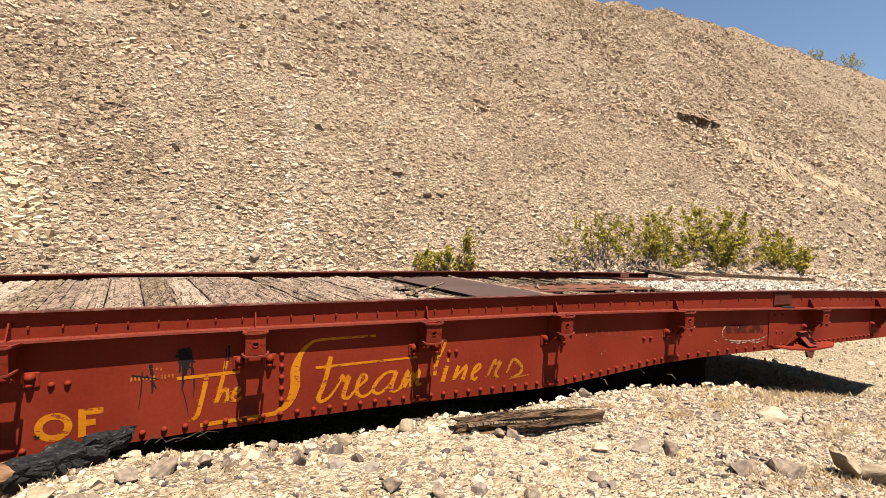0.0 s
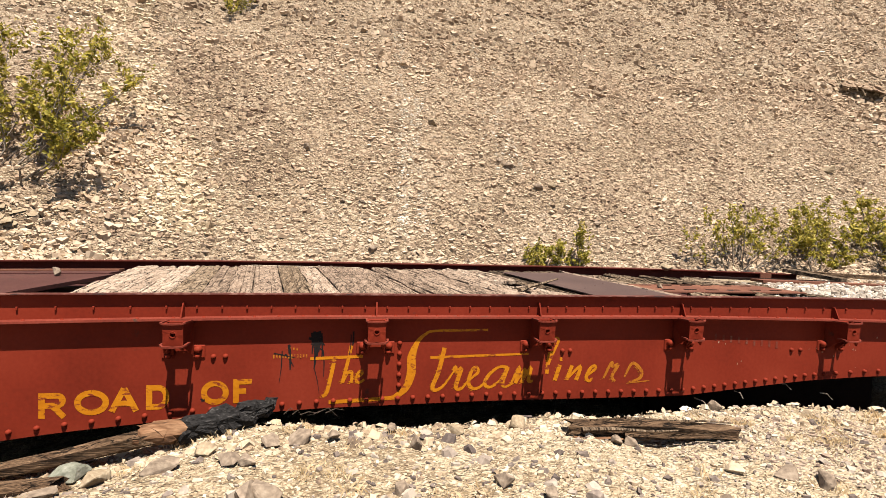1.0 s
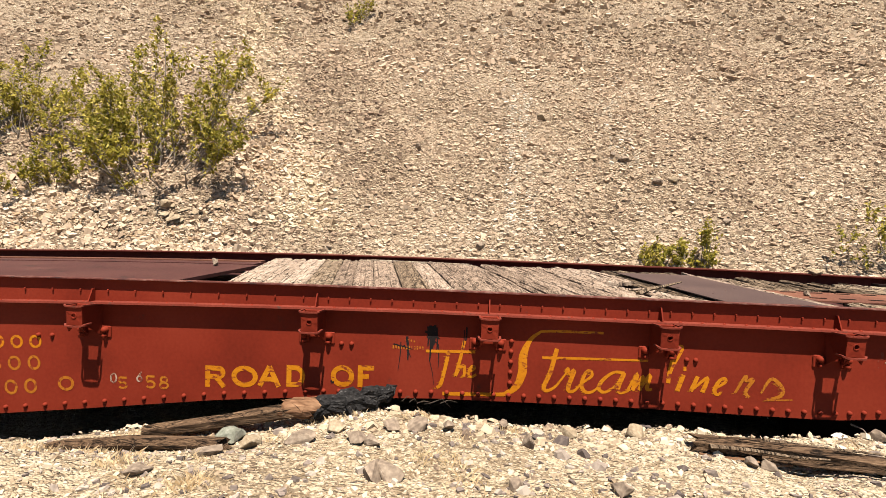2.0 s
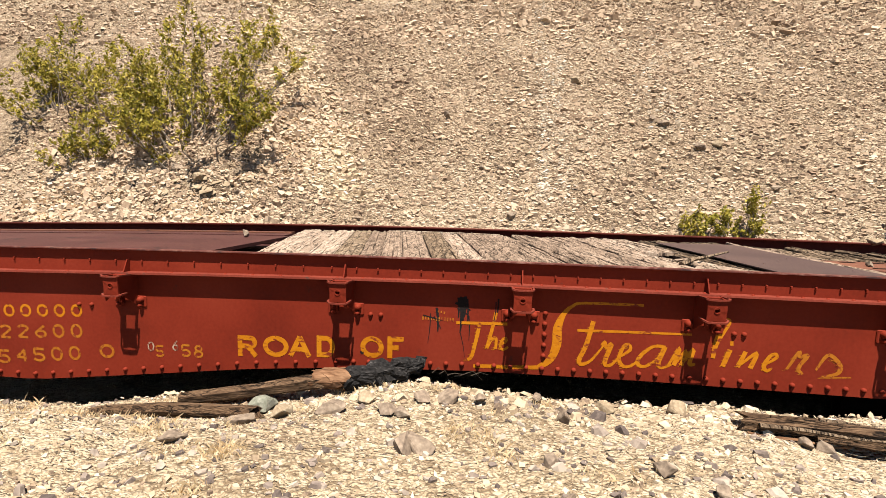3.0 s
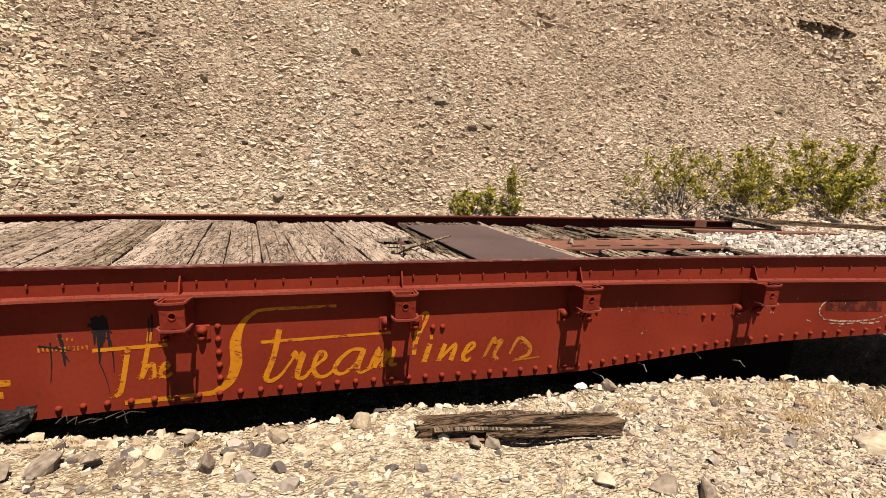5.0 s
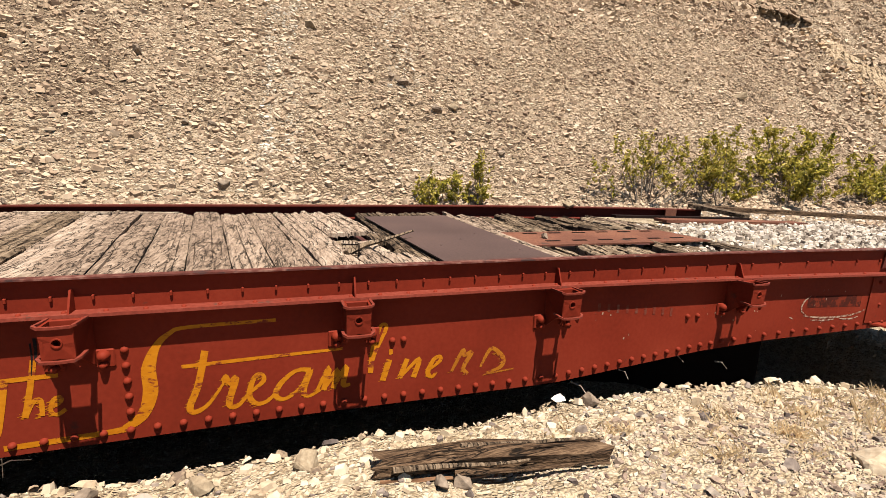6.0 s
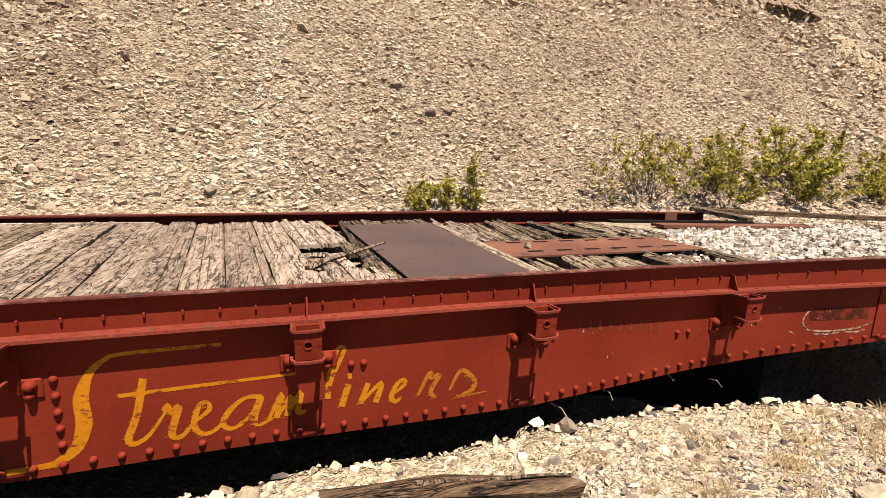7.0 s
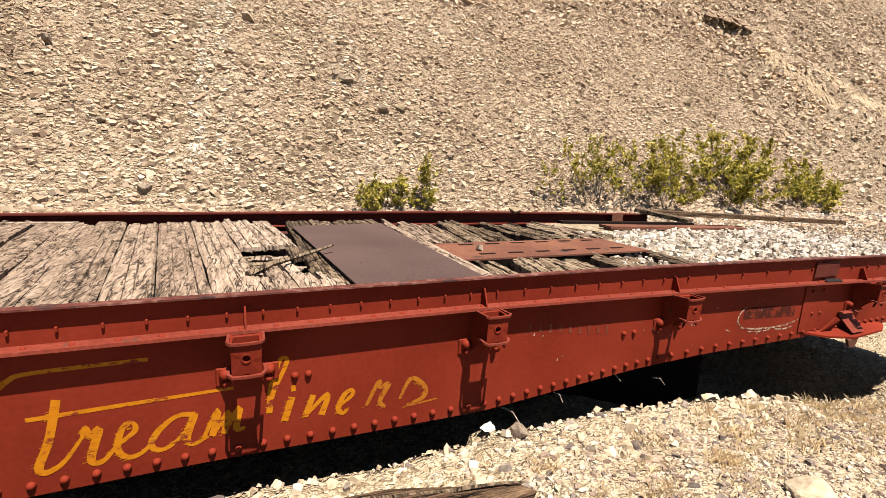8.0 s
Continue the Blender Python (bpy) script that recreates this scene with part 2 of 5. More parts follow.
CHALK = material("white_rock", [(0.3, (0.9, 0.8, 0.66)), (0.7, (1.5, 1.4, 1.25))], 9, 40, 0.9, 0.5)
ROCK_BARE = material("bare_cream_bedrock", [(0.32, (0.26, 0.175, 0.11)), (0.45, (0.48, 0.35, 0.225)), (0.58, (0.64, 0.49, 0.33)), (0.72, (0.76, 0.61, 0.43))], 2.2, 16, 0.95, 1.0, stretch=(1, 1.6, 3.5), bump_dist=0.06)
LEAF = material("creosote_leaves", [(0.2, (0.15, 0.145, 0.02)), (0.40, (0.40, 0.35, 0.047)), (0.60, (0.64, 0.52, 0.08)), (0.85, (0.86, 0.68, 0.20))], 1.5, 9, 0.5, 0, island=0.5)
nt = LEAF.node_tree
thin = nt.nodes.new("ShaderNodeBsdfTranslucent")
both = nt.nodes.new("ShaderNodeMixShader")
both.inputs[0].default_value = 0.4
nt.links.new(nt.nodes["Color Ramp"].outputs[0], thin.inputs[0])
nt.links.new(nt.nodes["Principled BSDF"].outputs[0], both.inputs[1])
nt.links.new(thin.outputs[0], both.inputs[2])
nt.links.new(both.outputs[0], nt.nodes["Material Output"].inputs[0])
BURNT_TWIG = material("dark_twigs", [(0.3, (0.05, 0.035, 0.025)), (0.7, (0.17, 0.125, 0.09))], 6, 40, 0.9, 0.3)
TWIG = material("grey_twigs", [(0.3, (0.14, 0.105, 0.08)), (0.7, (0.50, 0.42, 0.34))], 6, 40, 0.9, 0.3)
STRAW = material("dry_straw", [(0.3, (1.05, 0.76, 0.42)), (0.7, (1.6, 1.28, 0.82))], 5, 30, 0.9, 0, island=0.4)
nt = STRAW.node_tree
thin = nt.nodes.new("ShaderNodeBsdfTranslucent")
both = nt.nodes.new("ShaderNodeMixShader")
both.inputs[0].default_value = 0.45
nt.links.new(nt.nodes["Color Ramp"].outputs[0], thin.inputs[0])
nt.links.new(nt.nodes["Principled BSDF"].outputs[0], both.inputs[1])
nt.links.new(thin.outputs[0], both.inputs[2])
nt.links.new(both.outputs[0], nt.nodes["Material Output"].inputs[0])


# ---- small builders ----
def part(name, bm, mat, parent=None, label="", smooth=False):
    me = bpy.data.meshes.new(name)
    bm.to_mesh(me)
    bm.free()
    me.materials.append(mat)
    if smooth:
        me.polygons.foreach_set("use_smooth", [True] * len(me.polygons))
    ob = new(name, me)
    if parent:
        ob.parent = parent
    if label:
        ob["label"] = label
    return ob


def thing(name, label, category, group="", kind=""):
    return tagged(new(name), label, category, group, kind)


def raw_mesh(name, verts, faces, mat):
    """A mesh from whole number arrays: verts (n, 3) and a list of equal-sided face arrays."""
    me = bpy.data.meshes.new(name)
    me.vertices.add(len(verts))
    me.vertices.foreach_set("co", np.asarray(verts, np.float32).ravel())
    loops = np.concatenate([f.ravel() for f in faces])
    totals = np.concatenate([np.full(len(f), f.shape[1], np.int32) for f in faces])
    starts = np.concatenate([[0], np.cumsum(totals)[:-1]])
    me.loops.add(len(loops))
    me.loops.foreach_set("vertex_index", loops.astype(np.int32))
    me.polygons.add(len(totals))
    me.polygons.foreach_set("loop_start", starts.astype(np.int32))
    me.polygons.foreach_set("loop_total", totals)
    me.update(calc_edges=True)
    me.polygons.foreach_set("use_smooth", [False] * len(totals))
    me.materials.append(mat)
    return new(name, me)


def box(bm, x0, x1, y0, y1, z0, z1):
    vs = [bm.verts.new((x, y, z)) for x in (x0, x1) for y in (y0, y1) for z in (z0, z1)]
    for f in ((0, 1, 3, 2), (4, 6, 7, 5), (0, 4, 5, 1), (2, 3, 7, 6), (0, 2, 6, 4), (1, 5, 7, 3)):
        bm.faces.new([vs[i] for i in f])
    return vs


def bevelled(bm, w, seg=1):
    bmesh.ops.bevel(bm, geom=bm.edges[:], offset=w, segments=seg, affect="EDGES", clamp_overlap=True)
    return bm


def tube(bm, pts, r0, r1, n=5):
    rings = []
    for i, p in enumerate(pts):
        p = Vector(p)
        d = (Vector(pts[min(i + 1, len(pts) - 1)]) - Vector(pts[max(i - 1, 0)])).normalized()
        u = d.orthogonal().normalized()
        v = d.cross(u)
        r = r0 + (r1 - r0) * i / max(1, len(pts) - 1)
        rings.append([bm.verts.new(p + r * (u * math.cos(6.2832 * k / n) + v * math.sin(6.2832 * k / n))) for k in range(n)])
    for a, b in zip(rings, rings[1:]):
        for k in range(n):
            bm.faces.new((a[k], a[(k + 1) % n], b[(k + 1) % n], b[k]))
    bm.faces.new(rings[0][::-1]), bm.faces.new(rings[-1])


def lattice(x, y, seed=0):
    """Smooth value noise in -1..1 on arrays."""
    xi, yi = np.floor(x).astype(np.int64), np.floor(y).astype(np.int64)
    fx, fy = x - xi, y - yi
    fx, fy = fx * fx * (3 - 2 * fx), fy * fy * (3 - 2 * fy)

    def h(a, b):
        k = (a * 374761393 + b * 668265263 + seed * 974634777) & 0x7FFFFFFF
        k = ((k ^ (k >> 13)) * 1274126177) & 0x7FFFFFFF
        return ((k ^ (k >> 16)) & 0xFFFF) / 32767.5 - 1
    return (h(xi, yi) * (1 - fx) + h(xi + 1, yi) * fx) * (1 - fy) + (h(xi, yi + 1) * (1 - fx) + h(xi + 1, yi + 1) * fx) * fy


def ease(a, b, v):
    t = np.clip((v - a) / (b - a), 0, 1)
    return t * t * (3 - 2 * t)


# ---- ground: one sheet, a hollow under the car and a steep scree slope behind it ----
SLOPE = 1.1


def height(x, y):
    x, y = np.asarray(x, float), np.asarray(y, float)
    front = 0.21 - 0.03 * np.clip(x - 2, 0, 10) - 0.03 * np.clip(-x - 3.5, 0, 6) + 0.02 * np.clip(-y - 2.2, 0, 8)
    brow = np.interp(x, (-9, -4.05, -2.8, -1.7, -0.7, 0.4, 1.4, 2.0, 2.6, 3.3, 4.0, 5.2, 8, 12), (-0.35, -0.10, 0.08, 0.24, 0.20, 0.21, 0.23, 0.20, 0.15, 0.04, -0.10, -0.28, -0.45, -0.5))
    z = front + (brow - front) * ease(-1.0, -0.35, y)
    hollow = np.minimum(brow - 0.6, -0.5) - 0.3 * ease(2.0, 4.0, x)
    hollow = hollow + (-0.40 - hollow) * ease(5.5, 6.3, x)
    z = z + (hollow - z) * ease(-0.20, 0.02, y)
    z = z + (0.11 - z) * np.exp(-((x - 1.20) / 0.17) ** 4 - ((y - 0.02) / 0.13) ** 4)  # rubble under the sill
    z = z + (0.62 - z) * ease(2.45, 3.2, y)
    z = z + np.clip(y - 3.2, 0, 0.8) * 0.39
    top = np.interp(x, (-10, 8, 15.7, 22.5, 29, 36, 44, 60), (17.0, 16.4, 16.5, 17.7, 17.8, 17.3, 16.6, 15.5)) + 0.22 * lattice(x * 0.35, x * 0 + 3, 7)
    yy = np.minimum(y, top)
    hill = SLOPE * np.clip(yy - 4, 0, None) - 0.08 * np.clip(y - top, 0, 400)
    z = z + hill
    up = ease(3.2, 6, y)
    z = z + up * (0.16 * lattice(x * 0.5, y * 0.35, 1) + 0.10 * lattice(x * 1.3, y * 1.1, 2) + 0.045 * lattice(x * 3.7, y * 3.1, 3))
    z = z + 0.03 * lattice(x * 1.7, y * 1.9, 4) + 0.016 * lattice(x * 6, y * 6.5, 5) + 0.008 * lattice(x * 15, y * 16, 6)
    # a hollow scooped under the high ledge
    z = z - 1.05 * np.exp(-((x - 13.5) / 1.0) ** 4 - ((y - 8.68) / 0.36) ** 4)
    # a dark undercut at the foot of the slope
    z = z - 0.34 * np.exp(-((x + 5.95) / 0.38) ** 4 - ((y - 4.40 - 0.12 * lattice(x * 2.0, x * 0, 14)) / 0.12) ** 2)
    # rough ledges below the large shrub
    led = ease(-3.9, -5.2, x) * ease(3.3, 3.9, y) * (1 - ease(5.2, 6.2, y))
    # faint gullies running down the slope
    z = z - up * 0.10 * np.clip(lattice(x * 1.1 + 0.25 * lattice(y * 0.4, x * 0.2, 11), y * 0.05, 12), 0, 1)
    z = z + led * 0.16 * np.abs(lattice(x * 2.2, y * 4.2, 8))
    return z


def axis(*stretches):
    return np.concatenate([np.arange(a, b, s) for a, b, s in stretches])


gx = axis((-400, -60, 40), (-60, -14, 2.5), (-14, -6, 0.16), (-6, 6, 0.08), (6, 15, 0.15), (15, 40, 0.6), (40, 110, 3), (110, 800, 40))
gy = axis((-500, -40, 40), (-40, -4, 2), (-4, -3, 0.2), (-3, 0.5, 0.06), (0.5, 2.6, 0.15), (2.6, 9.2, 0.07), (9.2, 30, 0.35), (30, 60, 2), (60, 600, 40))
X, Y = np.meshgrid(gx, gy)
Z = height(X, Y)
i, j = np.meshgrid(np.arange(len(gx) - 1), np.arange(len(gy) - 1))
k = (j * len(gx) + i).ravel()
ground = raw_mesh("ground", np.stack([X.ravel(), Y.ravel(), Z.ravel()], 1), [np.stack([k, k + 1, k + 1 + len(gx), k + len(gx)], 1)], GROUND)
ground.data.polygons.foreach_set("use_smooth", [True] * len(ground.data.polygons))
ground.data.materials.append(SCREE)
ground.data.polygons.foreach_set("material_index", (((Y[:-1, :-1] + lattice(X * 2, Y * 2, 9)[:-1, :-1] * 0.3) > 2.7) & (Y[:-1, :-1] > 1)).ravel().astype(np.int32))
tagged(ground, "pale tan desert ground rising into a steep scree slope", "ground", kind="structure")


def zat(x, y):
    return float(height(np.array([x]), np.array([y]))[0])


def scatter(name, x, y, size, mat, label, category, sides=4, flat=0.48, tilt=0.40, rng=None, base=None, sink=0.25, slope=True, level=0.0, taper=(0.8, 1.02), swirl=0.55):
    """Many small flat stones lying on the ground, joined into one mesh."""
    rng = rng or np.random.default_rng(1)
    n = len(x)
    z = height(x, y) if base is None else base
    e = 0.05
    if slope:
        nx, ny = -(height(x + e, y) - height(x - e, y)) / (2 * e), -(height(x, y + e) - height(x, y - e)) / (2 * e)
    else:
        nx = ny = np.zeros(n)
    nrm = np.stack([nx, ny, np.ones(n)], 1)
    nrm /= np.linalg.norm(nrm, axis=1)[:, None]
    nrm = nrm * (1 - level) + np.array([0.0, 0.0, 1.0]) * level
    nrm += rng.normal(0, tilt, (n, 3))
    nrm /= np.linalg.norm(nrm, axis=1)[:, None]
    u = np.cross(nrm, np.array([0.0, 1.0, 0.0]) + rng.normal(0, swirl, (n, 3)))
    u /= np.linalg.norm(u, axis=1)[:, None]
    v = np.cross(nrm, u)
    long = rng.uniform(0.32, 0.80, n)
    ang = np.arange(sides) / sides * 2 * np.pi + rng.uniform(-0.35, 0.35, (n, sides))
    rad = rng.uniform(0.75, 1.15, (n, sides)) * size[:, None] / 2
    cu, cv = np.cos(ang) * rad, np.sin(ang) * rad * long[:, None]
    thick = size * flat * rng.uniform(0.5, 1.3, n)
    c = np.stack([x, y, z], 1)[:, None, :]
    ring = cu[..., None] * u[:, None] + cv[..., None] * v[:, None]
    low = c + ring - (nrm * (thick * sink)[:, None])[:, None]
    high = c + ring * rng.uniform(*taper, (n, 1, 1)) + (nrm * (thick * (1 - sink))[:, None])[:, None] + nrm[:, None] * (rng.uniform(-0.25, 0.25, (n, sides)) * thick[:, None])[..., None]
    verts = np.concatenate([low, high], 1).reshape(-1, 3)
    o = (np.arange(n) * 2 * sides)[:, None]
    s = np.arange(sides)
    side = np.stack([s, (s + 1) % sides, (s + 1) % sides + sides, s + sides], 1)
    quads = (o[:, :, None] + side[None]).reshape(-1, 4)
    tops = o + s + sides
    ob = raw_mesh(name, verts, [quads, tops], mat)
    return tagged(ob, label, category, kind="stuff")


rng = np.random.default_rng(5)


def spread(n, x0, x1, y0, y1, power=1.0):
    return rng.uniform(x0, x1, n), y0 + (y1 - y0) * rng.uniform(0, 1, n) ** power


def sizes(n, lo, hi, mid, vary=0.55):
    return np.clip(mid * np.exp(rng.normal(0, vary, n)), lo, hi)


FLAKE = dict(rng=rng, level=0.50, tilt=0.24, flat=0.35, taper=(0.66, 0.98), sides=5, swirl=0.32)
n = 76000
x, y = spread(n, -10.5, 12, 2.95, 8.5)
scatter("scree", x, y, sizes(n, 0.020, 0.14, 0.056, 0.48), CHIP, "tan and grey shale chips covering the scree slope", "scree", **FLAKE)
n = 50000
x, y = spread(n, -16, 26, 7.5, 17.8, 1.15)
scatter("scree", x, y, sizes(n, 0.04, 0.24, 0.098, 0.48), CHIP, "coarse tan shale fragments high on the slope", "scree", **(FLAKE | dict(sides=4)))
n = 24000
x = 11.5 + 34 * rng.uniform(0, 1, n) ** 1.6
y = rng.uniform(2.9, 17.5, n)
scatter("scree", x, y, sizes(n, 0.06, 0.26, 0.115, 0.48), CHIP, "tan shale fragments on the far part of the slope", "scree", **(FLAKE | dict(sides=4)))
n = 26000
x, y = spread(n, -9.5, -2.6, 3.6, 6.6)
k = (lattice(x * 0.9, y * 1.0, 21) + 0.6 * lattice(x * 3, y * 3, 22) - 0.5 * ease(-3.9, -2.6, x) - 0.5 * ease(5.4, 6.6, y)) > -0.05
scatter("scree", x[k], y[k], sizes(n, 0.02, 0.11, 0.042)[k], CHIP_WARM, "ochre and cream chips in patches on the lower slope", "scree", rng=rng, level=0.5, tilt=0.3)
n = 2600
x, y = spread(n, 13.6, 20.5, 5.6, 8.2)
k = lattice(x * 0.9, y * 1.5, 41) + 0.5 * lattice(x * 3, y * 3, 42) > 0.2
scatter("scree", x[k], y[k], sizes(n, 0.04, 0.22, 0.085)[k], CHIP_WARM, "cream broken rock weathering out of the slope", "scree", rng=rng, level=0.4, tilt=0.25, sides=5, flat=0.4)
n = 2600
x, y = spread(n, -9.5, -4.2, 3.5, 6.2)
k = lattice(x * 0.8, y * 0.9, 26) - 0.9 * ease(-4.8, -3.6, x) > -0.35
scatter("scree", x[k], y[k], sizes(n, 0.04, 0.17, 0.08)[k], CHIP, "coarse shale plates round the large bush", "scree", rng=rng, level=0.5, tilt=0.35, sides=5, flat=0.45)
n = 12000
y = rng.uniform(4.3, 11.0, n)
x = np.interp(y, (4.4, 4.8, 5.7, 6.55, 7.6, 9.2, 11), (-3.7, -4.15, -4.8, -5.8, -6.4, -7.4, -8.6)) + rng.normal(0, 0.32, n) * (1 + 0.12 * (y - 4.4)) + 0.3 * lattice(y * 0.9, y * 0, 25)
k = lattice(x * 1.2, y * 0.9, 28) > -0.45
scatter("scree", x[k], y[k], sizes(n, 0.03, 0.16, 0.062)[k], CHIP_CREAM, "cream broken chips in a pale band down the slope", "scree", **FLAKE)
n = 5200
y = rng.uniform(4.3, 9.0, n)
lane = rng.choice([-0.42, -0.12, 1.70], n, p=[0.3, 0.25, 0.45])
x = lane + np.where(lane > 1, 0.13, 0.045) * rng.normal(0, 1, n) * (1 + 0.1 * y) + 0.14 * lattice(y * 0.7, lane * 9, 23)
k = (lattice(x * 2, y * 0.8, 24) > -0.35) & ((lane < 1) | (y > 5.4))
scatter("scree", x[k], y[k], sizes(n, 0.02, 0.10, 0.040)[k], CHIP_PALE, "pale dusty chips in faint runnels down the slope", "scree", **FLAKE)
n = 36000
x, y = spread(n, -6.0, 6.0, -2.8, -0.05)
scatter("gravel", x, y, sizes(n, 0.007, 0.05, 0.018), STONE, "pale tan gravel on the desert floor", "gravel", rng=rng, flat=0.30, sink=0.3, tilt=0.25, taper=(0.65, 0.98))
n = 5200
x, y = spread(n, -6.0, 6.0, -2.8, -0.2)
scatter("gravel", x, y, sizes(n, 0.01, 0.05, 0.024), STONE_GREY, "grey-brown flat chips among the gravel", "gravel", rng=rng, flat=0.34, tilt=0.25, sides=5)
n = 20000
x, y = spread(n, 0.2, 4.8, -2.4, -0.40)
k = lattice(x * 1.3, y * 1.6, 33) + 0.4 * lattice(x * 5, y * 5, 34) + 0.75 * ease(0.6, 2.0, x) > 0.12
scatter("gravel", x[k], y[k], sizes(n, 0.008, 0.06, 0.017)[k], STONE_BROWN, "purple-brown flat chips in patches among the gravel", "gravel", rng=rng, flat=0.26, tilt=0.2, sides=5, taper=(0.65, 0.95))
n = 900
x, y = spread(n, -6, 6, -2.7, -0.1)
scatter("stones", x, y, sizes(n, 0.03, 0.10, 0.045), STONE_GREY, "loose grey-brown stones on the desert floor", "stones", sides=6, rng=rng, flat=0.36, taper=(0.5, 0.85), tilt=0.25)
n = 900
x, y = spread(n, -3.5, 3.6, -0.55, -0.14)
scatter("stones", x, y, sizes(n, 0.022, 0.095, 0.038), STONE, "pale broken rock heaped along the edge of the car", "stones", sides=6, rng=rng, tilt=0.25, flat=0.36, taper=(0.5, 0.85))
n = 10000
x, y = spread(n, 4, 16, -3, 3)
k = (x > 6.0) | (y < -0.1)
scatter("gravel", x[k], y[k], sizes(n, 0.012, 0.10, 0.028)[k], STONE, "tan gravel beyond the end of the car", "gravel", rng=rng)


# ---- the derelict flatcar ----
CAR0, CAR1 = -9.0, 6.55
POCKETS = (-7.0, -5.4, -3.79, -2.22, -1.07, 0.03, 1.12, 2.43, 4.44, 5.75)
TOP = 0.985


def sag(x):
    """The frame has hogged: level amidships, a little lower towards its ends."""
    d = max(0.0, abs(x + 0.2) - 1.0)
    return -0.003 * d * d if d < 5 else -0.075 - 0.03 * (d - 5)


def lip(x):
    """Height of the riveted flange below the top edge."""
    return TOP + sag(x) - float(np.interp(x, (-4.5, -2.8, -1.5, 1.0, 2.4, 4.5, 7), (0.180, 0.163, 0.152, 0.155, 0.172, 0.198, 0.205)))


def belly(x):
    """Lower edge of the fish-bellied side sill, worn out of true."""
    return float(np.interp(x, (-9, -4.6, -3.9, -2.9, -2.2, -1.4, -0.3, 1.15, 2.2, 2.8, 4.2, 9), (-0.05, -0.045, 0.035, 0.155, 0.213, 0.248, 0.260, 0.248, 0.332, 0.352, 0.345, 0.35)))


def evenly(count, a=1, b=9):
    """Places spaced evenly between each two stake pockets."""
    for p, q in zip(POCKETS[a:b], POCKETS[a + 1:b + 1]):
        m = count(p)
        for k in range(m):
            yield p + (q - p) * (k + 0.5) / m


def along(bm, profile, x0=CAR0, x1=CAR1, step=0.25, rise=sag):
    """Sweeps a closed y, z outline along the car, following its sag."""
    n = max(1, round((x1 - x0) / step))
    rings = []
    for a in range(n + 1):
        xx = x0 + (x1 - x0) * a / n
        rings.append([bm.verts.new((xx, py, pz + rise(xx))) for py, pz in profile])
    m = len(profile)
    for a, b in zip(rings, rings[1:]):
        for q in range(m):
            bm.faces.new((a[q], b[q], b[(q + 1) % m], a[(q + 1) % m]))
    bm.faces.new(rings[0]), bm.faces.new(rings[-1][::-1])
    bmesh.ops.recalc_face_normals(bm, faces=bm.faces[:])
    return bm


def rect(y0, y1, z0, z1):
    return [(y0, z0), (y1, z0), (y1, z1), (y0, z1)]


flatcar = thing("flatcar", "derelict red-painted steel railway flatcar with a broken wooden deck", "railway car")
bm = bmesh.new()
n = 90
cols = []
for a in range(n + 1):
    xx = CAR0 + (CAR1 - CAR0) * a / n
    lo, hi = belly(xx), lip(xx)
    cols.append([bm.verts.new((xx, yy, zz)) for yy in (0.0, 0.014) for zz in (lo, (lo + hi) / 2, hi)])
for a, b in zip(cols, cols[1:]):
    for q, r in ((0, 1), (1, 2)):
        bm.faces.new((a[q], b[q], b[r], a[r]))
        bm.faces.new((a[q + 3], a[r + 3], b[r + 3], b[q + 3]))
    bm.faces.new((a[0], a[3], b[3], b[0])), bm.faces.new((a[2], b[2], b[5], a[5]))
side_sill = part("side_sill", bm, RED, flatcar, "riveted fish-bellied side sill in red oxide paint")
bm = bmesh.new()
along(bm, [(-0.066, 0), (0.014, 0), (0.014, 0.013), (-0.064, 0.013)], rise=lip)
part("flange", bm, RED_TOP, side_sill)
bm = bmesh.new()
cols = []
for a in range(n + 1):
    xx = CAR0 + (CAR1 - CAR0) * a / n
    cols.append([bm.verts.new((xx, yy, zz)) for yy, zz in ((0.0, lip(xx) + 0.013), (0.0, TOP - 0.012 + sag(xx)), (0.013, TOP - 0.012 + sag(xx)), (0.013, lip(xx) + 0.013))])
for a, b in zip(cols, cols[1:]):
    for q in range(4):
        bm.faces.new((a[q], a[(q + 1) % 4], b[(q + 1) % 4], b[q]))
bmesh.ops.recalc_face_normals(bm, faces=bm.faces[:])
part("upper_web", bm, RED, side_sill)
bm = bmesh.new()
along(bm, [(-0.031, TOP - 0.008), (0.010, TOP - 0.011), (0.010, TOP), (-0.030, TOP - 0.001)])
part("top_angle", bm, LIP, side_sill, "worn top edge with flaking paint")
bm = bmesh.new()
nn = 70
cols = []
for a in range(nn + 1):
    xx = CAR0 + (CAR1 - CAR0) * a / nn
    cols.append([bm.verts.new((xx, yy, belly(xx) + zz)) for yy, zz in ((0.014, 0.0), (0.10, 0.0), (0.10, 0.012), (0.014, 0.012))])
for a, b in zip(cols, cols[1:]):
    for q in range(4):
        bm.faces.new((a[q], a[(q + 1) % 4], b[(q + 1) % 4], b[q]))
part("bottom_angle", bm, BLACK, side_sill)


